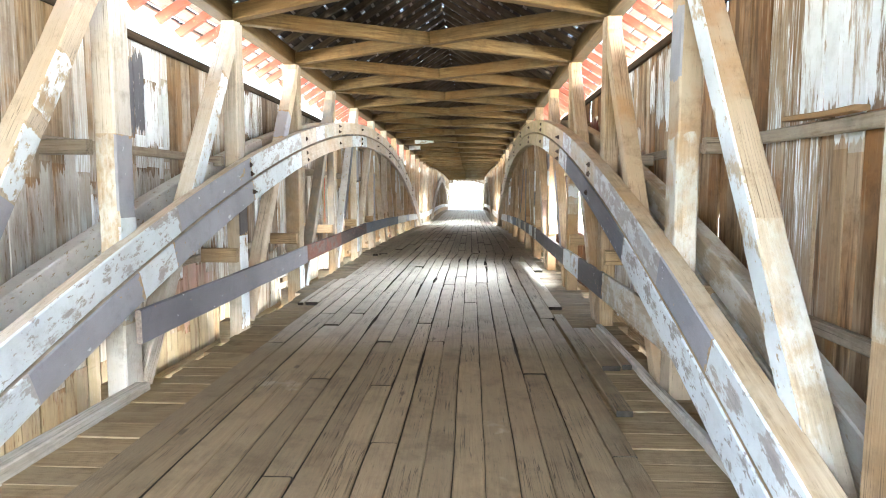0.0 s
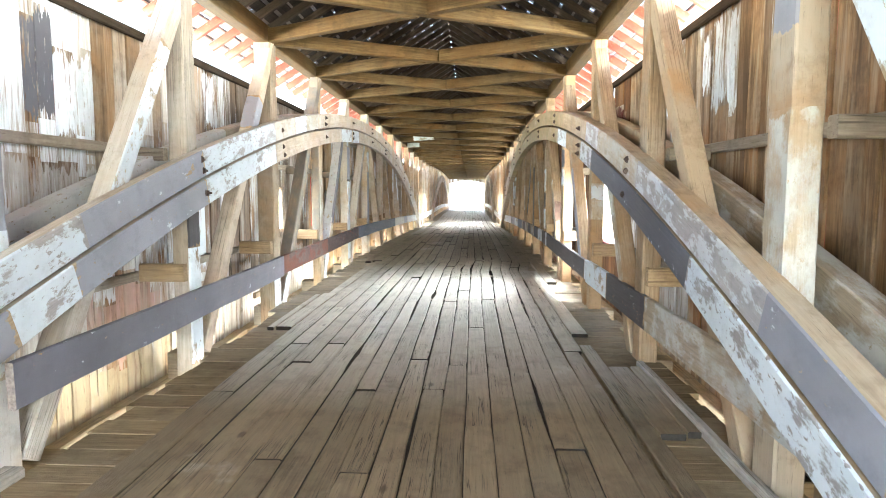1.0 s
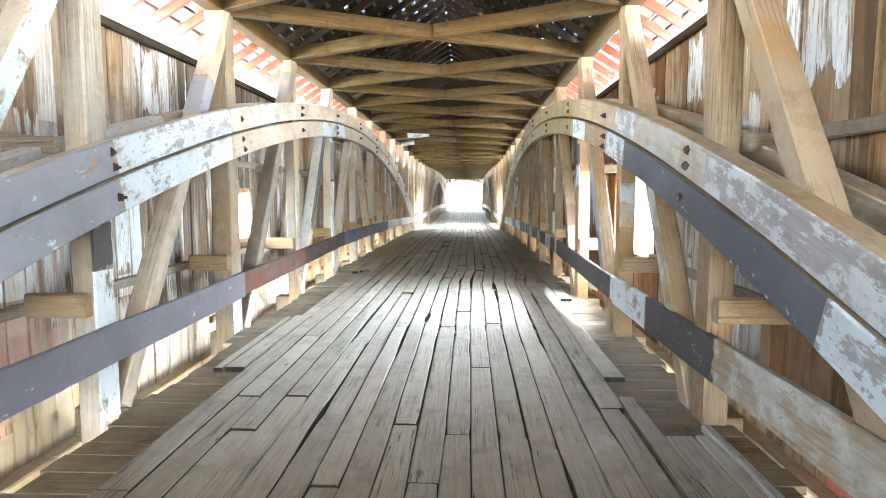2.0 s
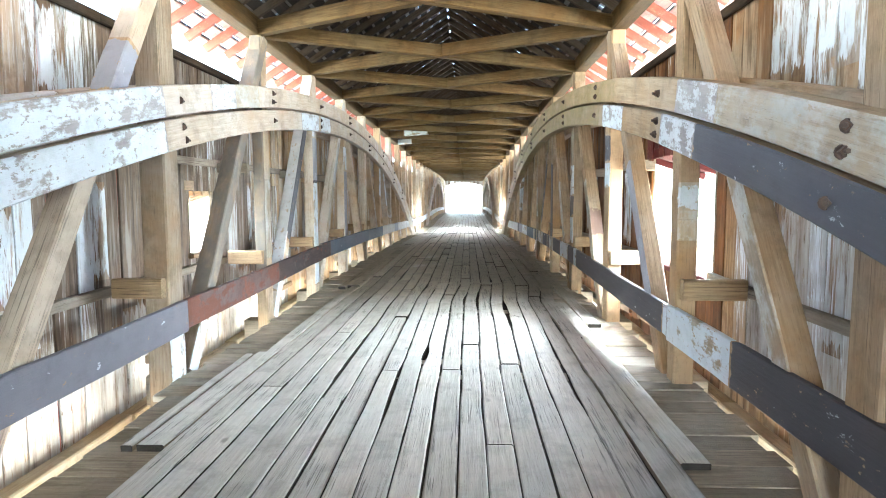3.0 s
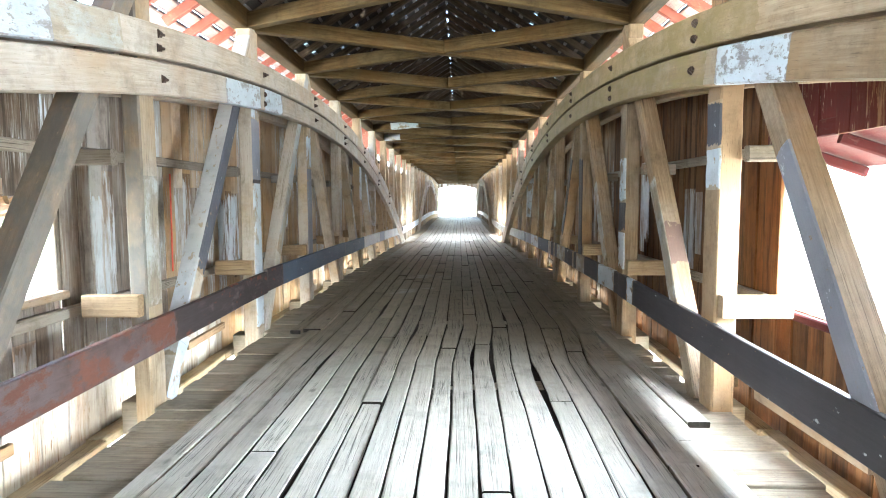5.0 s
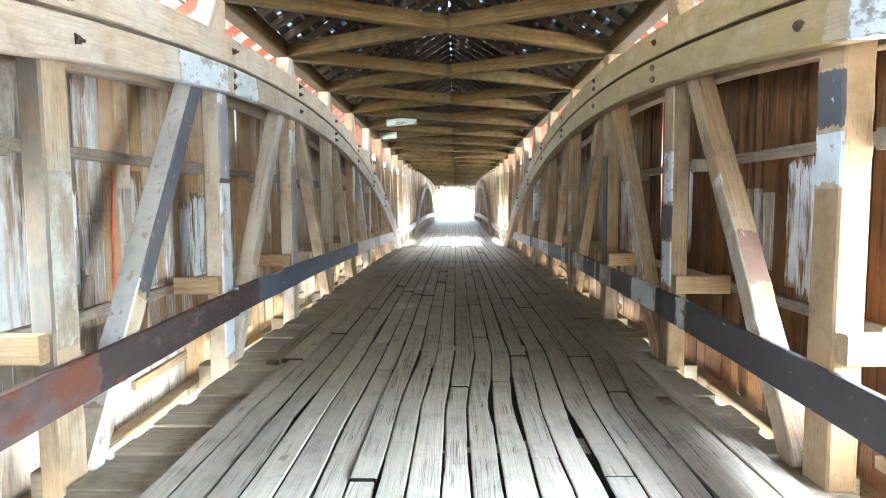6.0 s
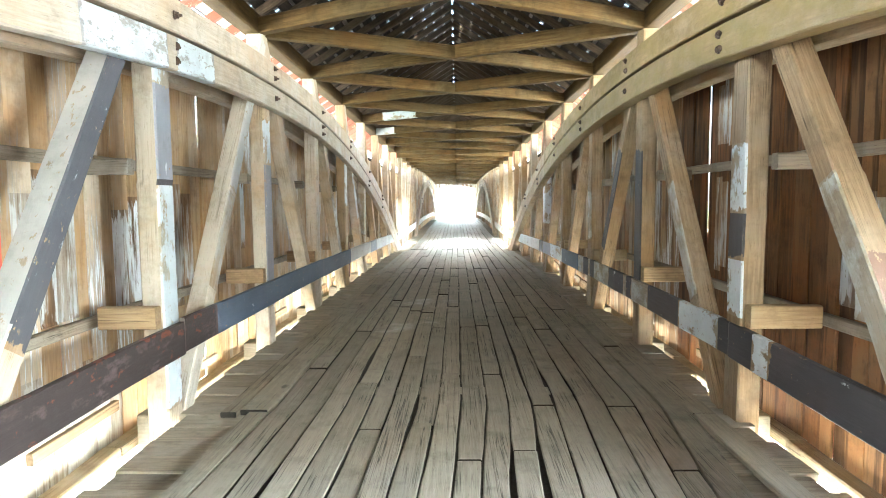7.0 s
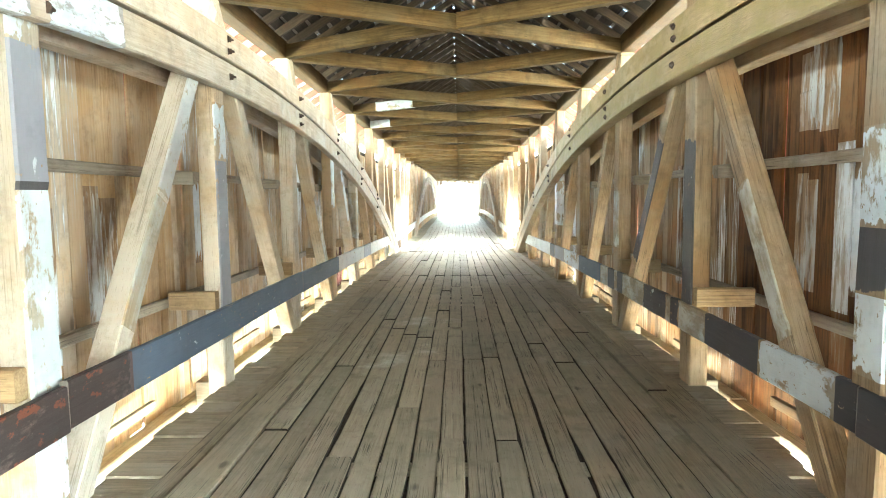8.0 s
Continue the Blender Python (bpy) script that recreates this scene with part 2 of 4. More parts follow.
# paler, more golden boards past the windows; daylight missing there is put in
golden_lit = {-1: wood("siding_wood_golden_lit_west", (0.56, 0.4, 0.235), (0.33, 0.205, 0.105), (0.5, 0.42, 0.33), vary=0.4, along=2, tones=((0.5, 0.43, 0.34), (0.3, 0.18, 0.085)), streak=STREAK, warm=(0.44, 0.26, 0.11), runs_tone=(0.55, 0.48, 0.38), knots=0.5, runny=0.3, cracks=(0.33, 0.26, 0.35), bump=0.1),
         1: wood("siding_wood_golden_lit_east", (0.42, 0.275, 0.145), (0.21, 0.125, 0.058), (0.36, 0.29, 0.21), vary=0.5, along=2, tones=((0.36, 0.29, 0.21), (0.14, 0.075, 0.035)), streak=STREAK, warm=(0.32, 0.15, 0.05), runs_tone=(0.42, 0.33, 0.22))}
aged = wood("siding_wood_aged_east", (0.31, 0.19, 0.09), (0.13, 0.072, 0.032), (0.26, 0.19, 0.125), vary=0.5, along=2, tones=((0.3, 0.23, 0.16), (0.09, 0.048, 0.022)), streak=STREAK, warm=(0.26, 0.12, 0.04), runs_tone=(0.36, 0.27, 0.18))
washed = wood("siding_whitewashed", (0.4, 0.29, 0.18), (0.2, 0.13, 0.075), (0.42, 0.39, 0.34), vary=0.4, along=2, tones=((0.44, 0.41, 0.37), (0.14, 0.09, 0.055)), streak=((0.47, 0.6, (0.5, 0.49, 0.47)), (0.57, 0.67, (0.72, 0.76, 0.8))), warm=(0.33, 0.19, 0.085), runs_tone=(0.5, 0.46, 0.4), runny=0.6, cracks=(0.36, 0.28, 0.5))


def siding_at(side, y):
    """Boards change tone, lit brightness included, and whitewash stretch by stretch."""
    if side < 0:
        return washed if y < 9.6 else siding[-1] if y < 15.0 else golden_lit[-1]
    return siding[1] if 11.0 < y < 19.2 else golden_lit[1] if y > 6.3 else aged


girt_wood = wood("girt_wood", (0.31, 0.26, 0.2), (0.2, 0.16, 0.115), (0.28, 0.25, 0.21), splits=0.7)
block_wood = wood("block_wood", (0.38, 0.27, 0.155), (0.25, 0.165, 0.09), (0.3, 0.24, 0.16), splits=0.7)
kerb_wood = wood("kerb_wood", (0.47, 0.43, 0.37), (0.31, 0.275, 0.225), (0.45, 0.43, 0.4), splits=0.7)
foot_wood = wood("foot_wood", (0.42, 0.35, 0.24), (0.28, 0.22, 0.14), (0.38, 0.34, 0.27), splits=0.7, warm=(0.27, 0.18, 0.085))
floor_wood = wood("floor_wood", (0.62, 0.6, 0.55), (0.44, 0.42, 0.37), (0.58, 0.57, 0.53), cracks=(0.4, 0.31, 0.6), splits=0.9, knots=0.8, rough=0.47, bump=0.5, spec=0.5, vary=0.3)
mud_and_shade(floor_wood, 9.2, 6.0, (0.305, 0.232, 0.145), 0.97)
# past the window, fading daylight is painted in along with the mud
mud_and_shade(floor_wood, 12.0, 15.5, (0.42, 0.365, 0.29), 0.95, (25.0, 31.0))
deck_wood = wood("deck_wood", (0.36, 0.31, 0.235), (0.22, 0.18, 0.13), (0.34, 0.31, 0.26), rough=0.7, bump=0.4, vary=0.3)
mud_and_shade(deck_wood, 10.0, 7.0, (0.62, 0.52, 0.37), 0.9)
# near-black under the roof, pale at the eaves: shade and daylight put into colour
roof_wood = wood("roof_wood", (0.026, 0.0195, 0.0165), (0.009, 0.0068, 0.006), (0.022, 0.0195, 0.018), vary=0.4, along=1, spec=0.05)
eave_lit_wood = wood("eave_boards", (0.7, 0.58, 0.55), (0.55, 0.4, 0.36), (0.72, 0.62, 0.6), vary=0.4, along=1)
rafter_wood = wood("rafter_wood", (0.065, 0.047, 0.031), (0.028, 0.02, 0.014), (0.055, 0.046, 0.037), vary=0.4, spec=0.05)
hood_wood = wood("hood_red_wood", (0.1, 0.035, 0.028), (0.06, 0.02, 0.018), (0.09, 0.05, 0.045), ragged=False, paint=(0.085, 0.014, 0.014), paint_lo=0.3, paint_hi=0.45)
red_wood = wood("red_painted_wood", TAN, TAN_D, GREY, ragged=False, paint=(0.42, 0.14, 0.1), paint_lo=0.3, paint_hi=0.45)


def plain(name, c1, c2, scale, rough=0.8, metal=0.0):
    m, nt, bsdf = tree(name)
    raw, _, _ = coords(nt, "Object", (1, 1, 1))
    n = noise_(nt, raw, scale, 6.0, 0.65)
    nt.links.new(mixc(nt, ramp(nt, n, 0.3, 0.7), c1, c2), bsdf.inputs["Base Color"])
    bsdf.inputs["Roughness"].default_value, bsdf.inputs["Metallic"].default_value = rough, metal
    b = nd(nt, "ShaderNodeBump", Strength=0.4, Distance=0.02)
    nt.links.new(n, b.inputs["Height"])
    nt.links.new(b.outputs[0], bsdf.inputs["Normal"])
    return m


iron = plain("rusty_iron", (0.05, 0.035, 0.03), (0.11, 0.07, 0.05), 30.0, 0.6, 0.5)
# near-black for the joints: their shade put into the colour, besides packed soil
dirt_shade = plain("joint_dirt_shade", (0.022, 0.019, 0.015), (0.045, 0.038, 0.03), 25.0)
dirt_shade.node_tree.nodes["Principled BSDF"].inputs["Specular IOR Level"].default_value = 0.08
stone = plain("pier_stone", (0.3, 0.27, 0.22), (0.4, 0.37, 0.32), 3.0)
grass = plain("grass", (0.08, 0.11, 0.04), (0.14, 0.16, 0.07), 0.8)
creek = plain("creek_gravel", (0.36, 0.325, 0.26), (0.45, 0.415, 0.34), 2.0)
gravel = plain("gravel", (0.38, 0.35, 0.3), (0.5, 0.47, 0.42), 12.0)
shingle = plain("shingle", (0.06, 0.05, 0.045), (0.12, 0.1, 0.09), 6.0)

# ---------------- helpers for building ----------------
PITCH, MID_A = 2.755, 18.895
MID_B = MID_A + 16 * PITCH
SPAN_HALF, END_NEAR, END_FAR = 17.6, -2.6, 82.6


def camber(y):
    if y < MID_A + 17.4:
        return max(0.0, 0.17 * (1 - ((y - MID_A) / 17.4) ** 2))
    return max(0.0, 0.2 * (1 - ((y - MID_B) / 17.4) ** 2))


def mesh_of(name, bm, mats):
    me = bpy.data.meshes.new(name)
    bm.to_mesh(me)
    bm.free()
    for m in mats:
        me.materials.append(m)
    return me


def part(name, me, parent, m=None, label=""):
    ob = new(name, me)
    if parent is not None:
        ob.parent = parent
    if m is not None:
        ob.matrix_basis = m
    return tagged(ob, label=label)


def thing(name, label, category, kind="", group="", at=(0, 0, 0)):
    ob = new(name)
    ob.location = at
    return tagged(ob, label, category, group, kind)


BOXES = {}
RAG, RAG_BOARD = 0.07, 0.17


def inside(x, a, b, rag=RAG):
    """How far x lies within a patch of paint from a to b: 0 outside its ragged edge, 1 well inside."""
    return max(0.0, min(1.0, (x - a + rag) / (2 * rag), (b + rag - x) / (2 * rag)))



def beam_mesh(length, w, h, mat, chamfer=0.012, patches=(), wob=0.0, seed=0, segments=1):
    """A timber along local x from 0 to length, centred in y (w) and z (h), with chamfered long edges; patches: (from, to, material) along it."""
    key = (round(length, 3), w, h, mat.name, chamfer, tuple((a, b, p.name, *o) for a, b, p, *o in patches), wob, seed, segments)
    if key in BOXES:
        return BOXES[key]
    rng = random.Random(seed)
    cuts = {0.0, length} | {length * i / segments for i in range(1, segments)}
    for a, b, *_ in patches:
        cuts |= {min(max(v, 0.0), length) for v in (a - RAG, a + RAG, b - RAG, b + RAG)}
    xs = sorted(cuts)
    xs = [x for i, x in enumerate(xs) if i == 0 or x - xs[i - 1] > 1e-4]
    c, hy, hz = chamfer, w / 2, h / 2
    ring = [(-hy + c, -hz), (hy - c, -hz), (hy, -hz + c), (hy, hz - c), (hy - c, hz), (-hy + c, hz), (-hy, hz - c), (-hy, -hz + c)]
    bm = bmesh.new()
    lay = bm.loops.layers.float.new("paint")
    loops = []
    for x in xs:
        dy, dz = rng.uniform(-wob, wob), rng.uniform(-wob, wob)
        k = 1 + (rng.uniform(-wob, wob) / max(w, 0.05) if wob else 0)
        loops.append([bm.verts.new((x, y * k + dy, z + dz)) for y, z in ring])
    mats = [mat]
    for i in range(len(xs) - 1):
        mid = (xs[i] + xs[i + 1]) / 2
        for j in range(8):
            idx, got = 0, None
            for a, b, p, *only in patches:
                if a - RAG <= mid <= b + RAG and (not only or j in only[0]) and (got is None or inside(mid, a, b) >= inside(mid, *got)):
                    if p not in mats:
                        mats.append(p)
                    idx, got = mats.index(p), (a, b)
            f = bm.faces.new((loops[i][j], loops[i + 1][j], loops[i + 1][(j + 1) % 8], loops[i][(j + 1) % 8]))
            f.material_index = idx
            if got:
                for lp, x in zip(f.loops, (xs[i], xs[i + 1], xs[i + 1], xs[i])):
                    lp[lay] = inside(x, *got)
    bm.faces.new(loops[0])
    bm.faces.new(loops[-1][::-1])
    bmesh.ops.recalc_face_normals(bm, faces=bm.faces)
    BOXES[key] = mesh_of("beam", bm, mats)
    return BOXES[key]


def along(p, q, up=(0, 0, 1)):
    """The pose whose local x runs from p to q, local z as near up as it can."""
    p, x = Vector(p), (Vector(q) - Vector(p)).normalized()
    y = Vector(up).cross(x).normalized()
    z = x.cross(y)
    m = Matrix((x, y, z)).transposed().to_4x4()
    m.translation = p
    return m


def beam(name, p, q, w, h, mat, parent, up=(0, 0, 1), **kw):
    label = kw.pop("label", "")
    me = beam_mesh((Vector(q) - Vector(p)).length, w, h, mat, **kw)
    return part(name, me, parent, along(p, q, up), label)


def sheet(name, rows, mat, parent=None):
    """A surface from rows of points."""
    bm = bmesh.new()
    vs = [[bm.verts.new(p) for p in row] for row in rows]
    for a, b in zip(vs, vs[1:]):
        for i in range(len(a) - 1):
            bm.faces.new((a[i], a[i + 1], b[i + 1], b[i]))
    bmesh.ops.recalc_face_normals(bm, faces=bm.faces)
    return part(name, mesh_of(name, bm, [mat]), parent)

# ---------------- ground, approach roads, piers ----------------
def valley(x, y):
    d = min(y - END_NEAR, END_FAR - y)
    return -0.12 - 4.2 * min(1.0, max(0.0, (d - 1.0) / 7.0)) ** 1.2


ys = sorted(set([-900, -300, -100, -40, -15] + [END_NEAR - 1 + i * 1.5 for i in range(60)] + [95, 120, 200, 500, 900]))
xs_ = [-900, -300, -90, -40, -20, -10, -5, 0, 5, 10, 20, 40, 90, 300, 900]
ground = sheet("ground", [[(x, y, valley(x, y) + (0.06 * noise.noise((x * 0.1, y * 0.1, 0)) if abs(x) < 100 else 0)) for x in xs_] for y in ys], grass)
ground.data.materials.append(creek)
for f in ground.data.polygons:
    if f.center.z < -1.0 and abs(f.center.x) < 60:
        f.material_index = 1
tagged(ground, "grassy banks and creek bed under the bridge", "ground", kind="structure")
for y0, y1 in ((-60, END_NEAR), (END_FAR, 160)):
    r = sheet("road", [[(x, y, -0.02 - 0.03 * abs(x) / 2.6) for x in (-2.6, -1.3, 0, 1.3, 2.6)] for y in np.linspace(y0, y1, 12)], gravel)
    tagged(r, "pale gravel approach road", "road", kind="structure")
for y0, y1 in ((END_NEAR - 0.6, 1.3), (36.0, 37.7), (44.4, 46.1), (80.4, END_FAR + 0.6)):
    bm = bmesh.new()
    bmesh.ops.create_cube(bm, size=1, matrix=pose(0, (y0 + y1) / 2, -2.6) @ Matrix.Diagonal((6.4, y1 - y0, 3.8, 1)))
    bmesh.ops.bevel(bm, geom=bm.edges[:], offset=0.05, segments=1, affect="EDGES")
    p = part("pier", mesh_of("pier", bm, [stone]), None)
    tagged(p, "cut stone pier carrying the timber spans", "pier", kind="structure", group="bridge piers")

# ---------------- timber trusses ----------------
FACES = {-1: 2.405, 1: 2.425}          # inner face of the posts
POST, POST_LONG = 0.19, 0.27           # across and along the bridge
ARCH_IN = {-1: 2.30, 1: 2.26}          # inner face of the arches
CHORD_Z = 3.95                   # underside of the top chord above the floor


def arch_z(y, mid, side):
    """Height of the gap between the two ribs: the west arch is a little flatter."""
    return (3.5 - 0.01265 * (y - mid) ** 2) if side < 0 else (3.54 - 0.0130 * (y - mid) ** 2)


def arch_layer(side, mid, x0, x1, lo, hi, parent, patches=(), faces=(0, 1, 6, 7)):
    """One curved layer: lo and hi are its heights over the arch's middle line, square to it."""
    bm = bmesh.new()
    uv = bm.loops.layers.uv.new("uv")
    lay = bm.loops.layers.float.new("paint")
    cuts = [mid - SPAN_HALF + 0.4 * i for i in range(int(2 * SPAN_HALF / 0.4) + 1)]
    for a, b, _ in patches:
        cuts += [a - RAG, a + RAG, b - RAG, b + RAG]
    cuts = sorted(set(round(c, 3) for c in cuts))
    mats, rings = [timber_grey_uv if side < 0 else timber_uv], []
    ch = 0.012
    for y in cuts:
        s = -0.026 * (y - mid)
        n = Vector((0, -s, 1)).normalized()
        base = Vector((0, y, arch_z(y, mid, side)))
        wob = 0.006 * noise.noise((y * 0.7, side * 3.0, lo * 9))
        ring, run, last = [], 0.0, None
        for x, h in ((x0, lo + ch), (x0, hi - ch), (x0 + ch, hi), (x1 - ch, hi), (x1, hi - ch), (x1, lo + ch), (x1 - ch, lo), (x0 + ch, lo)):
            p = base + n * (h + wob)
            run += math.hypot(x - last[0], h - last[1]) if last else 0.0
            last = (x, h)
            ring.append((bm.verts.new((side * x, p.y, p.z)), y, run))
        rings.append(ring)
    for a, b in zip(rings, rings[1:]):
        ym, idx = (a[0][1] + b[0][1]) / 2, 0
        got = None
        for p0, p1, mt in patches:
            if p0 - RAG <= ym <= p1 + RAG and (got is None or inside(ym, p0, p1) >= inside(ym, *got)):
                if mt not in mats:
                    mats.append(mt)
                idx, got = mats.index(mt), (p0, p1)
        for j in range(8):
            q = (a[j], b[j], b[(j + 1) % 8], a[(j + 1) % 8])
            f = bm.faces.new([v[0] for v in q])
            f.material_index = idx if j in faces else 0
            for lp, (v, u, h) in zip(f.loops, q):
                lp[uv].uv = (u, h if not (j == 7 and h == 0.0) else q[0][2] + 0.02)
                lp[lay] = inside(u, *got) if got else 0.0
    bm.faces.new([v[0] for v in rings[0]])
    bm.faces.new([v[0] for v in rings[-1]])
    bmesh.ops.recalc_face_normals(bm, faces=bm.faces)
    return part("arch_rib", mesh_of("arch_rib", bm, mats), parent)


def bolt_mesh():
    bm = bmesh.new()
    bmesh.ops.create_cone(bm, segments=10, radius1=0.038, radius2=0.035, depth=0.01, cap_ends=True, matrix=pose(0, 0, 0.005))
    bmesh.ops.create_cone(bm, segments=4, radius1=0.03, radius2=0.028, depth=0.028, cap_ends=True, matrix=pose(0, 0, 0.025))
    bmesh.ops.create_cone(bm, segments=8, radius1=0.014, radius2=0.012, depth=0.03, cap_ends=True, matrix=pose(0, 0, 0.05))
    return mesh_of("bolt", bm, [iron])


BOLT = bolt_mesh()
W_, G_, P_ = painted_uv["white"], painted_uv["grey"], painted_uv["pale"]
S_ = painted_uv["slate"]
ARCH_PATCHES = {
    (-1, "upper"): [(1.0, 5.84, W_), (5.84, 7.9, G_), (7.95, 10.3, W_), (11.45, 12.0, W_), (12.05, 12.8, P_)],
    (-1, "lower"): [(1.0, 3.6, W_), (3.6, 5.0, G_), (5.0, 5.75, W_), (5.75, 7.88, G_), (7.95, 10.25, W_), (14.93, 15.95, W_), (16.25, 16.9, W_)],
    (1, "upper"): [(1.0, 3.82, W_), (3.86, 4.87, G_), (4.92, 7.45, painted_uv["flaked"]), (7.45, 9.3, P_), (9.44, 10.13, painted_uv["flaked"]), (12.4, 26.0, painted_uv["moss"])],
    (1, "lower"): [(1.0, 5.9, W_), (5.95, 9.65, S_), (9.77, 10.47, painted_uv["flaked"]), (11.98, 12.87, W_), (13.2, 26.0, painted_uv["moss"])],
}
OUTER_PATCHES = {-1: [(0.0, 9.5, painted_uv["chalk"])], 1: [(0.0, 7.2, P_)]}          # on the outer pair of ribs
rng = random.Random(5)


def bolts(rib, side, mid, y, h, count):
    s = -0.026 * (y - mid)
    n = Vector((0, -s, 1)).normalized()
    for k in range(count):
        off = h + (0 if count == 1 else (-0.062, 0.062)[k])
        p = Vector((0, y + rng.uniform(-0.02, 0.02), arch_z(y, mid, side))) + n * off
        part("bolt", BOLT, rib, pose(side * ARCH_IN[side], p.y, p.z, 0, -90 * side, rng.uniform(0, 90)))


# old paint on posts and braces: by side and number from the middle of the span, rows of height from, to, paint, faces
# faces: i towards the roadway, f towards the near end, a all round
POST_PAINT = {
    (-1, -5): [(2.17, 0.95, "pale", "f"), (2.17, 1.49, "grey", "i"), (1.49, 0.6, "white", "i")],
    (-1, -4): [(1.45, 1.19, "dark", "i"), (1.19, -0.1, "white", "i")],
    (-1, -3): [(0.42, -0.1, "white", "i")],
    (-1, -2): [(1.9, 0.9, "pale", "i"), (3.9, 0.5, "smoke", "f")],
    (-1, -1): [(3.02, 2.88, "white", "i"), (2.88, 2.04, "grey", "i"), (2.04, 1.95, "dark", "i"), (1.95, 0.1, "white", "i")],
    (-1, 0): [(2.82, 2.37, "white", "i"), (2.37, 0.5, "grey", "i")],
    (-1, 2): [(2.6, 1.8, "white", "i")], (-1, 3): [(2.0, 1.0, "pale", "a")],
    (1, -5): [(3.22, 2.73, "grey", "i"), (2.17, 0.7, "pale", "a")],
    (1, -3): [(1.78, 1.66, "white", "f"), (1.58, 1.38, "pale", "f")],
    (1, -2): [(2.5, 2.24, "slate", "i"), (2.15, 1.9, "white", "i")],
    (1, -1): [(2.21, 1.77, "white", "i"), (1.77, 1.38, "dark", "i"), (1.38, 0.9, "white", "i")],
    (1, 0): [(2.4, 0.81, "dark", "i")], (1, 1): [(1.9, 1.2, "pale", "i")], (1, 3): [(2.4, 1.3, "white", "a")],
    (1, -6): [(3.4, 1.2, "pale", "i")], (-1, -6): [(2.6, 1.0, "white", "i")],
}
BRACE_PAINT = {
    (-1, -6): [(2.75, 2.36, "white", "i"), (2.15, 1.77, "white", "i"), (1.77, 0.3, "grey", "a")],
    (-1, -5): [(3.15, 1.2, "white", "i")],
    (-1, -4): [(3.0, 2.62, "grey", "a")],
    (-1, -3): [(3.9, 0.4, "smoke", "a"), (0.35, -0.1, "white", "i")],
    (-1, -2): [(3.9, 0.3, "chalk", "f"), (2.9, 1.06, "slate", "i"), (0.42, -0.1, "white", "i")],
    (-1, -1): [(3.9, 2.0, "chalk", "i"), (1.85, 1.0, "pale", "i")],
    (-1, 1): [(1.9, 0.8, "pale", "i")], (-1, 2): [(2.5, 1.5, "white", "i")],
    (1, -6): [(3.9, 0.0, "white", "i"), (1.5, 0.3, "pale", "f")],
    (1, -4): [(1.98, 0.7, "pale", "i")],
    (1, -3): [(2.05, 0.68, "grey", "i")],
    (1, -2): [(1.42, 1.1, "rust", "f"), (1.9, 0.4, "pale", "i")],
    (1, -1): [(1.92, 0.9, "pale", "i")],
    (1, 0): [(2.5, 1.1, "dark", "i")],
}


POST_SIZES = {(1, -3): (0.19, 0.2), (-1, -3): (0.25, 0.28), (-1, -2): (0.155, 0.26)}          # posts that differ: across, along
BRACE_LEAN = {(-1, -3): 0.2}


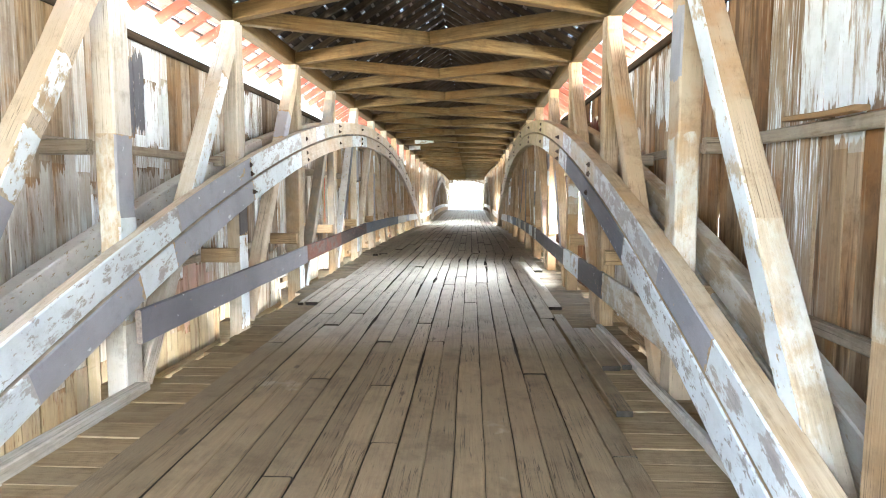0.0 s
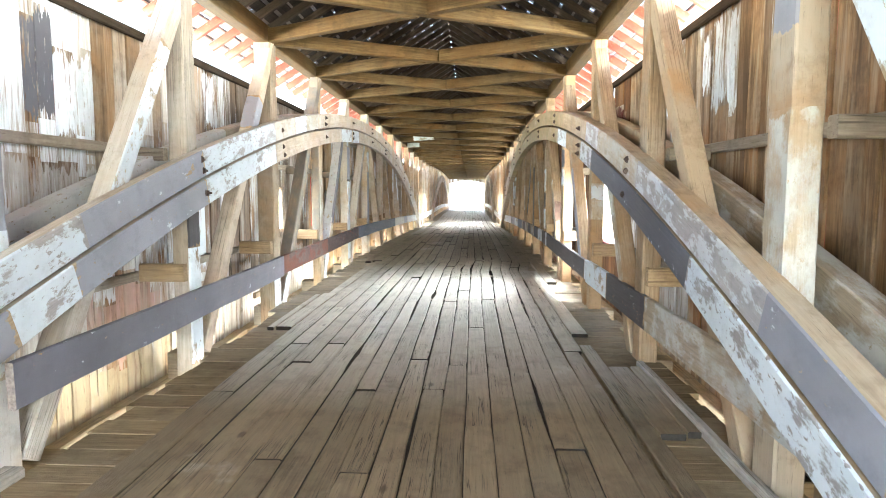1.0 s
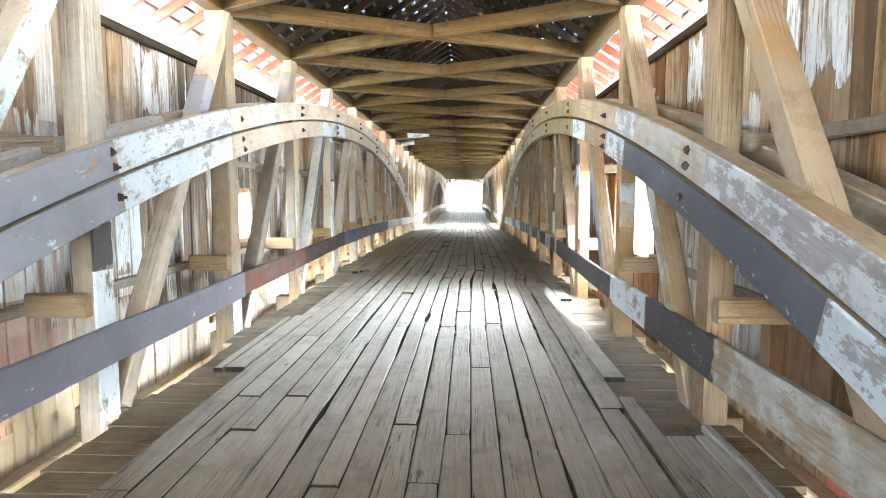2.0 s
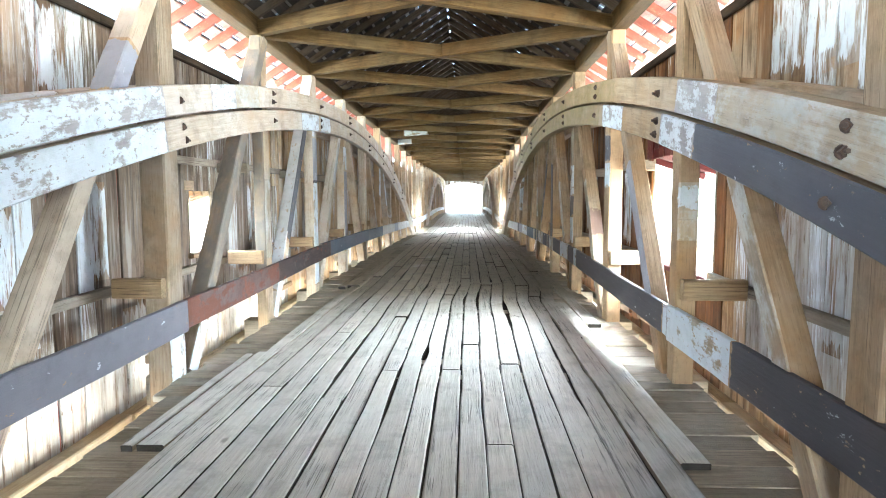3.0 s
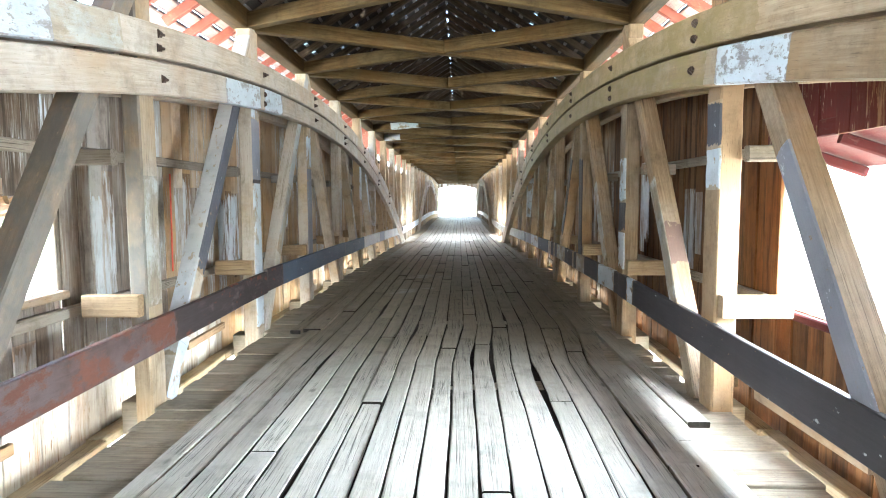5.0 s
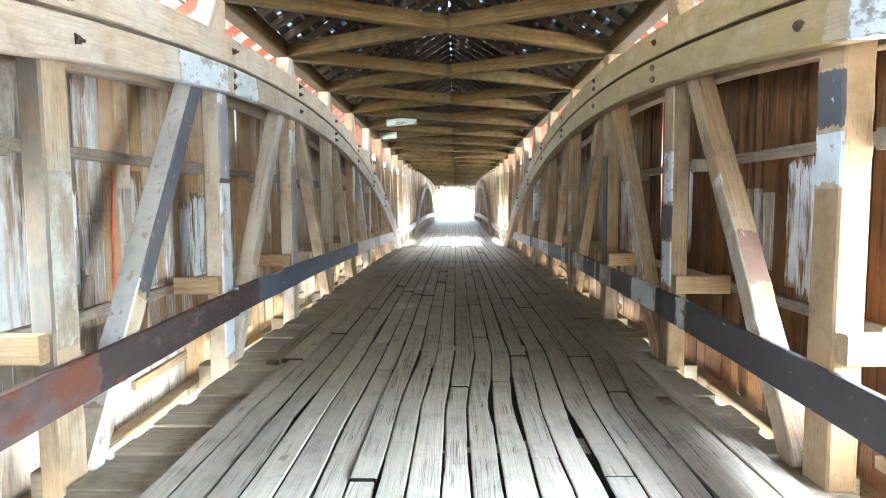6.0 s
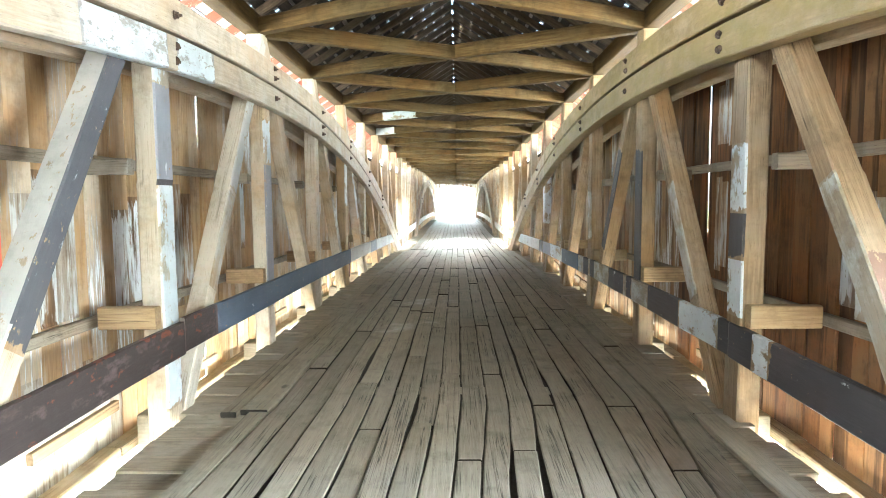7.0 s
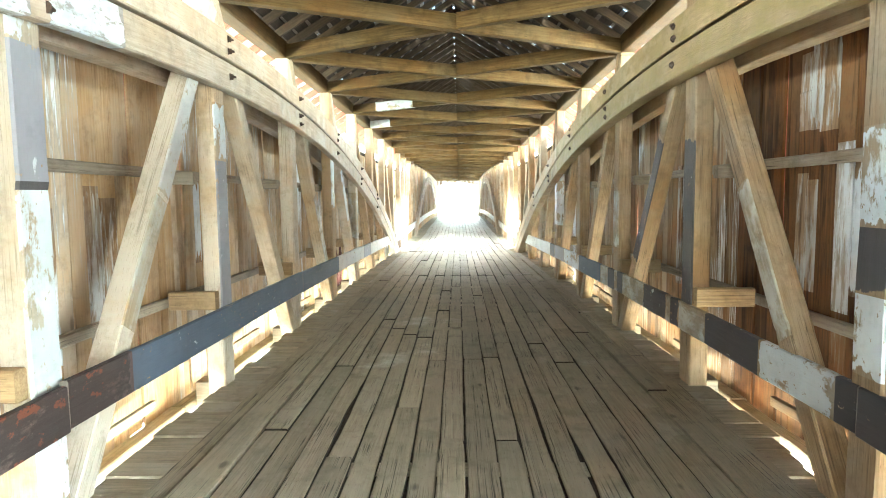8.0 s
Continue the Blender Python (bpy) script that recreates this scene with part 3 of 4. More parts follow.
def truss(side, mid, first, last, near):
    t = thing("timber_truss", "weathered tan timber truss with bolted double arch and flaking paint" if near else "bare tan timber truss with bolted double arch, farther span", "truss")
    posts = [mid + PITCH * k for k in range(first, last + 1)]
    FACE = FACES[side]
    pr = random.Random(side * 7 + int(mid))
    for k, y in zip(range(first, last + 1), posts):
        z0, z1 = camber(y) - 0.95, camber(y) + CHORD_Z
        bare = timber_pale if near and side < 0 and k <= -4 else timber_lit if side < 0 and k >= -2 else TIMBER[side]
        faces = {"i": (3, 4, 5) if side < 0 else (7, 0, 1), "f": (1, 2, 3), "a": tuple(range(8))}
        patches = [(lo_ + 0.95, hi_ + 0.95, painted[c], faces[w]) for hi_, lo_, c, w in POST_PAINT.get((side, k), ())] if near else []
        across, size = POST_SIZES.get((side, k), (POST, POST_LONG)) if near else (POST, POST_LONG)
        cx = side * (FACE + across / 2)
        beam("post", (cx + pr.uniform(-.01, .01), y - 0.02, z0), (cx, y - 0.02, z1), size, across, bare, t, up=(1, 0, 0), patches=patches, chamfer=0.015, wob=0.004, segments=4, seed=k)
        if k < last:
            y2 = posts[posts.index(y) + 1]
            lo, hi = (y, y2) if k < 0 else (y2, y)
            d = 1 if k < 0 else -1
            lean = (BRACE_LEAN.get((side, k)) if near else None) or (0.12 if side < 0 else 0.18)
            turned = (side < 0) == (d > 0)
            faces = {"i": (5, 6, 7) if turned else (1, 2, 3), "f": (3, 4, 5), "a": tuple(range(8))}
            rise = 4.05 / math.hypot(4.05, PITCH - 0.18)
            patches = [((lo_ + 0.1) / rise, (hi_ + 0.1) / rise, painted[c], faces[w]) for hi_, lo_, c, w in BRACE_PAINT.get((side, k), ())] if near else []
            beam("brace", (side * (FACE + 0.095), lo + d * (0.08 + lean), camber(lo) - 0.1), (side * (FACE + 0.095), hi - d * (0.1 - lean), camber(hi) + CHORD_Z + 0.02), 0.19, 0.19, bare, t,
                 patches=patches, chamfer=0.012, wob=0.004, segments=4, seed=k + 50)
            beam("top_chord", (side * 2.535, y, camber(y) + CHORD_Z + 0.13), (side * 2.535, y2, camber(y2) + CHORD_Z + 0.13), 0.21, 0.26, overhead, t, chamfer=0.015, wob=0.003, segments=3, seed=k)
            beam("bottom_chord", (side * 2.62, y, camber(y) - 0.85), (side * 2.62, y2, camber(y2) - 0.85), 0.2, 0.3, timber, t, seed=k)
    for x0, x1, inner in ((ARCH_IN[side], FACE + 0.02, True), (2.71, 2.88, False)):
        for tag, lo, hi in (("upper", 0.016, 0.3), ("lower", -0.3, -0.016)):
            rib = arch_layer(side, mid, x0, x1, lo, hi, t, (ARCH_PATCHES[(side, tag)] if inner else OUTER_PATCHES[side]) if near else (), (0, 1, 6, 7) if inner else range(8))
            if inner:
                for k, y in zip(range(first, last + 1), posts):
                    if abs(y - mid) < 12.5:
                        bolts(rib, side, mid, y + 0.02, (lo + hi) / 2, 2 if (tag == "upper") == (k % 2 == 0) else 1)
    return t


for side in (-1, 1):
    truss(side, MID_A, -7, 6, True)
    truss(side, MID_B, -9, 7, False)

# ---------------- guard rails ----------------
RAIL_X = {-1: 2.345, 1: 2.43}
RAIL = {-1: [(4.9, 10.65, "lead"), (10.65, 13.6, "red"), (13.6, 16.8, "maroon"), (16.8, 24.3, "steel"), (24.3, 27.5, "chalk"), (27.5, 28.6, "grey"), (28.6, 34.2, "chalk")],
        1: [(4.0, 7.62, "pale"), (7.62, 9.2, "dark"), (9.2, 10.85, "white"), (10.85, 15.45, "dark"), (15.45, 15.68, "white"), (15.68, 16.43, "dark"), (16.43, 17.23, "white"), (17.23, 18.38, "dark"), (18.38, 19.05, "pale"), (19.05, 19.3, "dark"), (19.3, 19.45, "pale"), (19.45, 20.15, "dark"),
                           (20.15, 21.07, "pale"), (21.07, 21.4, "dark"), (21.4, 21.6, "pale"), (21.6, 22.04, "dark"), (22.04, 22.4, "pale"), (22.4, 24.28, "steel"), (24.28, 25.8, "white"),
                           (25.8, 27.2, "grey"), (27.2, 27.8, "dark"), (27.8, 34.2, "chalk")]}
# the boards rise towards the middle of the span: from, to, middle height at both ends, breadth
RAIL_BOARDS = {-1: [(5.1, 10.65, 0.488, 0.548, 0.32), (10.66, 16.15, 0.565, 0.64, 0.295), (16.16, 21.6, 0.66, 0.64, 0.305), (21.61, 27.1, 0.63, 0.6, 0.305), (27.11, 34.2, 0.595, 0.55, 0.31)],
               1: [(4.2, 10.65, 0.505, 0.51, 0.35), (10.66, 16.15, 0.515, 0.618, 0.305), (16.16, 21.6, 0.62, 0.635, 0.295), (21.61, 27.1, 0.63, 0.6, 0.3), (27.11, 34.2, 0.595, 0.55, 0.31)]}
for side in (-1, 1):
    g = thing("guard_rail", "long guard board with faded grey and red paint on posts" if side < 0 else "long guard board with worn black and white paint bands", "guard rail")
    for y0, y1, za, zb, wide in RAIL_BOARDS[side]:
        pts = [(a - y0, b - y0, painted[c]) for a, b, c in RAIL[side] if b > y0 and a < y1]
        beam("board", (side * RAIL_X[side], y0, camber(y0) + za), (side * RAIL_X[side], y1, camber(y1) + zb), 0.055, wide, rail_wood, g, patches=pts, chamfer=0.008, wob=0.004, segments=6, seed=int(y0))
    for y0, y1 in [(36.0, 42.5), (42.51, 49), (49.01, 56), (56.01, 63), (63.01, 70), (70.01, 80.5)]:
        beam("board", (side * 2.41, y0, camber(y0) + 0.5), (side * 2.41, y1, camber(y1) + 0.5), 0.055, 0.33, rail_wood, g, patches=[(0, 99, painted["white" if side < 0 else "pale"])], chamfer=0.008, segments=4)

# ---------------- lateral bracing overhead ----------------
lat = thing("lateral_bracing", "crossed tan timber braces under the roof", "bracing")
ys_p = [MID_A + PITCH * k for k in range(-7, 24)]
for i, (y0, y1) in enumerate(zip(ys_p, ys_p[1:])):
    z0, z1 = camber(y0) + CHORD_Z + 0.11, camber(y1) + CHORD_Z + 0.11
    p, q = Vector((-2.43, y0 + 0.08, z0)), Vector((2.43, y1 - 0.08, z1))
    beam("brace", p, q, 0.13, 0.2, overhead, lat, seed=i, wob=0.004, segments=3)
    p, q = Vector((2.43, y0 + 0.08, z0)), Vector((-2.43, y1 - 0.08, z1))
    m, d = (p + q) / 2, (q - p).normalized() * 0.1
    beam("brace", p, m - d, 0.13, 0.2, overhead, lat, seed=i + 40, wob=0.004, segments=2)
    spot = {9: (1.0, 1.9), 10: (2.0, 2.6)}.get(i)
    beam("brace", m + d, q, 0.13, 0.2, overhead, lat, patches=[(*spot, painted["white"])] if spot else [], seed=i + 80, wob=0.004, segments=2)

# ---------------- roof ----------------
SLOPE, EAVE_X = 0.62, 3.45


def roof_z(x, y):
    return camber(y) + 4.0 + (3.4 - abs(x)) * SLOPE


roof = thing("roof", "dark open timber roof with rafters, spaced boards and shingles", "roof", "structure")
y = END_NEAR - 0.2
rr = random.Random(11)
while y < END_FAR + 0.2:
    for side in (-1, 1):
        xo = EAVE_X + rr.uniform(-0.04, 0.04)
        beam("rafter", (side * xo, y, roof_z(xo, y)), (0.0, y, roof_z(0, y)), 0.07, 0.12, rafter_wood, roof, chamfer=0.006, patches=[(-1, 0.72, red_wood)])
    y += 0.62
# spaced boards and shingles, with chinks of daylight between
bm = bmesh.new()


def slab(bm, side, u0, u1, y0, y1, lift, thick):
    """A board on the roof slope; u is the distance from the ridge across."""
    top = []
    for dz in (lift, lift + thick):
        top.append([bm.verts.new((side * u, yy, roof_z(u, yy) + dz)) for u, yy in ((u0, y0), (u1, y0), (u1, y1), (u0, y1))])
    b, t = top
    bm.faces.new(b[::-1]), bm.faces.new(t)
    for i in range(4):
        bm.faces.new((b[i], b[(i + 1) % 4], t[(i + 1) % 4], t[i]))


# outer rows get the paler wood, daylight on them painted in
eave = bmesh.new()
for side in (-1, 1):
    for r in range(17):
        u0 = 0.03 + r * 0.212
        y = END_NEAR - 0.35
        while y < END_FAR + 0.3:
            y1 = min(y + rr.uniform(3.0, 4.6), END_FAR + 0.35)
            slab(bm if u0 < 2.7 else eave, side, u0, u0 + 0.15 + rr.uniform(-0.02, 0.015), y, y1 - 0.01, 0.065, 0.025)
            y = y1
part("eave_boards", mesh_of("eave_boards", eave, [eave_lit_wood]), roof)["kind"] = "stuff"
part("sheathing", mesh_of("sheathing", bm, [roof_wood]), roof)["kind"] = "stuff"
bm = bmesh.new()
for side in (-1, 1):
    for r in range(18):
        u0 = 0.0 + r * 0.2
        y = END_NEAR - 0.4
        while y < END_FAR + 0.35:
            w = rr.uniform(0.14, 0.3)
            gap = rr.uniform(0.004, 0.012) if rr.random() < 0.35 else 0.0
            us = u0 + (0.012 if r == 0 and rr.random() < 0.2 else 0)
            vs = [bm.verts.new((side * u, yy, roof_z(u, yy) + dz)) for u, yy, dz in ((us, y, 0.1), (u0 + 0.2, y, 0.112), (u0 + 0.2, y + w - gap, 0.112), (us, y + w - gap, 0.1))]
            bm.faces.new(vs)
            y += w
part("shingles", mesh_of("shingles", bm, [shingle]), roof)["kind"] = "stuff"

# ---------------- floor ----------------
floor = thing("floor", "worn grey-brown plank bridge floor with open joints", "floor", "structure")
fr = random.Random(21)
ROW_EDGES = (-1.9, -1.655, -1.425, -1.207, -1.003, -0.793, -0.59, -0.385, -0.192, 0.008, 0.205, 0.408, 0.598, 0.803, 1.01, 1.207, 1.432, 1.648, 1.87)
FAR_EDGES = (-1.9, -1.63, -1.39, -1.187, -0.98, -0.757, -0.567, -0.374, -0.181, 0.03, 0.212, 0.42, 0.625, 0.84, 1.055, 1.28, 1.475, 1.68, 1.874)          # the rows drift past the window
MID_EDGES = (-1.84, -1.57, -1.35, -1.133, -0.932, -0.715, -0.516, -0.295, -0.097, 0.105, 0.335, 0.532, 0.735, 0.945, 1.16, 1.4, 1.655, 1.88, 2.085)          # and again before mid-span
ROWS_X = len(ROW_EDGES) - 1
# open gaps where an edge has broken or shrunk away: joint number, from, to, width
WORN_GAPS = ((9, 10.9, 11.6, 0.05), (14, 13.4, 14.5, 0.055), (12, 13.7, 15.5, 0.04), (14, 12.6, 13.9, 0.03), (8, 9.2, 11.0, 0.03), (5, 10.2, 12.2, 0.022), (16, 9.6, 12.0, 0.025), (15, 5.6, 7.0, 0.03),
             (11, 14.2, 15.2, 0.035), (6, 7.0, 8.1, 0.03), (3, 14.0, 15.0, 0.028), (10, 5.0, 6.4, 0.02), (13, 16.2, 17.4, 0.035), (4, 17.0, 18.2, 0.03), (17, 12.2, 13.5, 0.03), (7, 15.4, 16.6, 0.025))
# plank ends that fall at known places along the bridge, row by row
ENDS = {0: (8.89, 11.35, 16.1), 1: (6.45, 11.87), 2: (10.15, 14.37), 4: (10.5, 16.9), 7: (10.66, 15.8), 9: (7.5, 15.15), 10: (10.75, 17.2), 11: (7.34, 11.72, 15.29), 12: (8.98, 16.24), 13: (10.93, 14.51), 14: (13.31, 17.8), 15: (5.44, 9.9), 16: (10.69, 15.0), 17: (7.9, 12.11)}


def plank(x0, x1, y0, y1, lift, row=None):
    """A worn floor plank: wavy edges, rounded arrises, worn ends, slight cup."""
    n = max(4, int((y1 - y0) / 0.2))
    rings = []
    for i in range(n + 1):
        yy = y0 + (y1 - y0) * i / n
        a, b = x0 + 0.008 * noise.noise((round(x0, 1) * 9, yy * 0.9, 1)), x1 + 0.008 * noise.noise((round(x1, 1) * 9, yy * 0.9, 1))
        if row is not None:
            drift = min(1.0, max(0.0, (yy - 10.2) / 3.2))
            drift = drift * drift * (3 - 2 * drift)
            a += drift * (FAR_EDGES[row] - ROW_EDGES[row])
            b += drift * (FAR_EDGES[row + 1] - ROW_EDGES[row + 1])
            drift = min(1.0, max(0.0, (yy - 14.6) / 1.7))
            a += drift * (MID_EDGES[row] - FAR_EDGES[row])
            b += drift * (MID_EDGES[row + 1] - FAR_EDGES[row + 1])
        wear = 0.012 * min(1.0, max(0.3, (yy - 7.0) / 3.0))
        a += wear * max(0.0, noise.noise((x0 * 13, yy * 1.7, 21)))
        b -= wear * max(0.0, noise.noise((x1 * 13, yy * 1.7, 33)))
        for joint, g0, g1, width in WORN_GAPS if row is not None else ():
            if g0 < yy < g1 and joint in (row, row + 1):
                bite = width * 0.6 * math.sin(math.pi * (yy - g0) / (g1 - g0)) ** 0.7 * (0.8 + 0.4 * noise.noise((yy * 5, joint, 2)))
                a, b = (a + bite, b) if joint == row else (a, b - bite)
        if i in (0, n):
            a, b = a + fr.uniform(0.0, 0.012), b - fr.uniform(0.0, 0.012)
        z = camber(yy) + lift + 0.004 * noise.noise((x0 * 5, yy * 1.1, 8))
        rings.append([(a + 0.004, yy, z - 0.05), (a, yy, z - 0.008), (a + 0.009, yy, z), (b - 0.009, yy, z), (b, yy, z - 0.008), (b - 0.004, yy, z - 0.05)])
    return rings


def rings_to(bm, rings, origin=(0, 0, 0)):
    o = Vector(origin)
    vs = [[bm.verts.new(Vector(p) - o) for p in r] for r in rings]
    for a, b in zip(vs, vs[1:]):
        for j in range(len(a) - 1):
            bm.faces.new((a[j], a[j + 1], b[j + 1], b[j])).material_index = 1 if j in (0, 4) else 0
    bm.faces.new(vs[0]).material_index = 2
    bm.faces.new(vs[-1][::-1]).material_index = 2
    bmesh.ops.recalc_face_normals(bm, faces=bm.faces)


def swap(rings, o):
    """Plank points into a frame whose x runs along the plank."""
    return [[(p[1] - o[1], -(p[0] - o[0]), p[2] - o[2]) for p in r] for r in rings]


CROSS_JOINTS = [27.3, 31.3, 35.1, 38.9, 43.0, 47.1]          # joints that run straight across the floor


def next_joint(y, row):
    """Long planks first, a patched stretch of short ones, then planks laid in even rows."""
    if y < 18.5:
        known = [e for e in ENDS.get(row, ()) if e > y + 0.5]
        if known and known[0] < y + 7.0:
            return known[0]
        y1 = y + fr.uniform(4.0, 6.5)
        return y1 if y1 < 19.0 else fr.uniform(18.9, 21.4)
    if y < CROSS_JOINTS[0] - 0.01:
        y1 = y + fr.uniform(0.9, 3.4)
        return y1 if y1 < CROSS_JOINTS[0] - 0.8 else CROSS_JOINTS[0]
    ahead = [j for j in CROSS_JOINTS if j > y + 0.01]
    return ahead[0] if ahead else y + 4.2


far_bm = bmesh.new()
for r in range(ROWS_X):
    y = END_NEAR - fr.uniform(0, 3)
    edge = r in (0, ROWS_X - 1)
    while y < END_FAR:
        y1 = min(next_joint(y, r), END_FAR + 0.1)
        x0 = ROW_EDGES[r] + fr.uniform(*((0.001, 0.004) if y < 5.5 else (0.002, 0.0095)))
        x1 = ROW_EDGES[r + 1] - fr.uniform(*((0.001, 0.004) if y < 5.5 else (0.002, 0.0095)))
        if edge:
            x0, x1 = (x0 + (0.065 if 11.3 < y < 16.0 else 0.0) + fr.uniform(-0.02, 0.02), x1) if r == 0 else (x0, x1 + fr.uniform(-0.05, 0.05))
        rings = plank(x0, x1, max(y, END_NEAR), y1 - fr.choice((0.002, 0.003, 0.004, 0.006, 0.014)), fr.uniform(-0.011, 0.009), r)
        if y1 > END_NEAR + 0.3 and not (r == 0 and y < 8.8):
            if y < 48:
                o = (x0, y, 0.0)
                bm = bmesh.new()
                rings_to(bm, swap(rings, o))
                part("plank", mesh_of("plank", bm, [floor_wood, deck_wood if edge else dirt_shade, dirt_shade]), floor, pose(*o, 0, 0, 90))
            else:
                vs = [[far_bm.verts.new(p) for p in q] for q in rings]
                for a_, b_ in zip(vs, vs[1:]):
                    for j in range(5):
                        far_bm.faces.new((a_[j], b_[j], b_[j + 1], a_[j + 1]))
        y = y1
far_wood = wood("floor_wood_far", (0.47, 0.44, 0.37), (0.31, 0.285, 0.235), (0.43, 0.42, 0.38), cracks=(0.4, 0.31, 0.6), splits=0.9, rough=0.55, bump=0.4, spec=0.5, along=1)
part("planks_beyond", mesh_of("planks_beyond", far_bm, [far_wood]), floor)["kind"] = "stuff"

# short runner planks added beside the edges, and two more rows past the east window
extra = [(1.873, 2.017, 4.55, 8.2), (2.021, 2.226, 5.76, 7.39), (2.231, 2.345, 5.8, 7.41), (-2.0, -1.905, 8.9, 11.3)]
for x0, x1, y0, stop in ((1.878, 2.085, 8.75, 14.5), (2.095, 2.3, 12.9, 34.3), (-2.02, -1.85, 16.1, 34.3)):
    while y0 < stop - 0.3:
        y1 = min(y0 + fr.uniform(3.0, 5.0), stop)
        extra.append((x0 + fr.uniform(-0.004, 0.004), x1 + fr.uniform(-0.006, 0.004), y0, y1 - 0.006))
        y0 = y1
for x0, x1, y0, y1 in extra:
    bm = bmesh.new()
    rings_to(bm, swap(plank(x0, x1, y0, y1, -0.008 if y0 < 8.5 else -0.014), (x0, y0, 0.0)))
    part("plank", mesh_of("plank", bm, [floor_wood, deck_wood, dirt_shade]), floor, pose(x0, y0, 0.0, 0, 0, 90))

# cross decking, seen along both edges of the runner planks
deck = thing("cross_deck", "crosswise deck boards with ragged ends under the runner planks", "floor", "structure")
y = END_NEAR
while y < END_FAR:
    w = fr.uniform(0.2, 0.3)
    z = camber(y) - 0.086 + fr.uniform(-0.014, 0.004) * (0.4 if y < 10.0 else 1.0)
    xa = (-2.23 if y < 10.0 else -2.37 if y < 16.0 else -2.45) + fr.uniform(-0.05, 0.05)
    xb = (2.52 if 13.5 < y < 17.0 else 2.64) + fr.uniform(-0.05, 0.05)
    beam("deck_board", (xa, y + w / 2, z), (xb, y + w / 2, z + fr.uniform(-0.01, 0.01) * (0.2 if y < 10.0 else 1.0)), round(w + 0.004, 2) - (0.001 if y < 10.0 else 0.003), 0.06, deck_wood, deck, chamfer=0.003 if y < 10.0 else 0.008)
    y += round(w + 0.004, 2)
# added dark sheet under the planks so the open joints read as shade
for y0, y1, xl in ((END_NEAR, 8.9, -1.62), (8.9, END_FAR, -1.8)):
    sheet("grime", [[(x, yy, camber(yy) - 0.0515) for x in (xl, 1.83)] for yy in np.linspace(y0, y1, 40)], dirt_shade, deck)
# floor joists below
for k in range(-7, 24):
    yy = MID_A + PITCH * k
    beam("joist", (-2.9, yy + 0.35, camber(yy) - 0.3), (2.9, yy + 0.35, camber(yy) - 0.3), 0.25, 0.32, deck_wood, deck)

# loose kerb timbers on the deck edge
for name, p, q_, w, h in (("kerb_timber", (-2.26, -1.5, -0.01), (-2.28, 5.0, 0.01), 0.14, 0.13), ("kerb_timber", (2.385, 2.9, -0.02), (2.39, 7.6, 0.03), 0.07, 0.14)):
    k_ = beam(name, p, q_, w, h, kerb_wood, None, chamfer=0.012, wob=0.006, segments=8, seed=3)
    tagged(k_, "worn grey kerb timber lying along the deck edge", "timber", group="kerb timbers")

# ---------------- side walls of boards ----------------
WALL_X, WALL_LO = 3.12, -0.72
WALL_HI = {-1: 3.5, 1: 3.6}


def foot(side, y):
    """Height over the floor of the timber at the wall's foot, which sags less than the floor is arched."""
    low, high = {-1: (-0.53, -0.39), 1: (-0.33, -0.32)}[side]
    return low + (high - low) * min(1.0, max(0.0, (y - 10.0) / 7.0))


OPENINGS = {-1: [(12.45, 13.15, 1.0, 1.8), (36.8, 41.4, 0.7, 2.0)],
            1: [(11.4, 13.6, 0.82, 2.24), (36.6, 41.8, 0.7, 2.2)]}


siding_paint = {}
for key, tone, lo, hi in (("white", (0.74, 0.78, 0.82), 0.42, 0.5), ("pale", (0.55, 0.56, 0.56), 0.46, 0.55), ("grey", (0.14, 0.14, 0.16), 0.36, 0.42), ("wash_and_light", (0.64, 0.63, 0.6), 0.34, 0.64), ("red", (0.1, 0.022, 0.02), 0.36, 0.46), ("rose", (0.5, 0.15, 0.11), 0.34, 0.46), ("blush", (0.52, 0.34, 0.29), 0.34, 0.66), ("stained", (0.4, 0.34, 0.23), 0.3, 0.6)):
    siding_paint[key] = wood("siding_paint_" + key, (0.4, 0.25, 0.13), (0.2, 0.11, 0.055), (0.36, 0.31, 0.26), vary=0.5, along=2, paint=tone, paint_lo=lo, paint_hi=hi, flaking=(2.4, 0.3), runs_tone=(0.42, 0.37, 0.31), tones=((0.33, 0.3, 0.26), (0.12, 0.075, 0.045)), streak=STREAK)
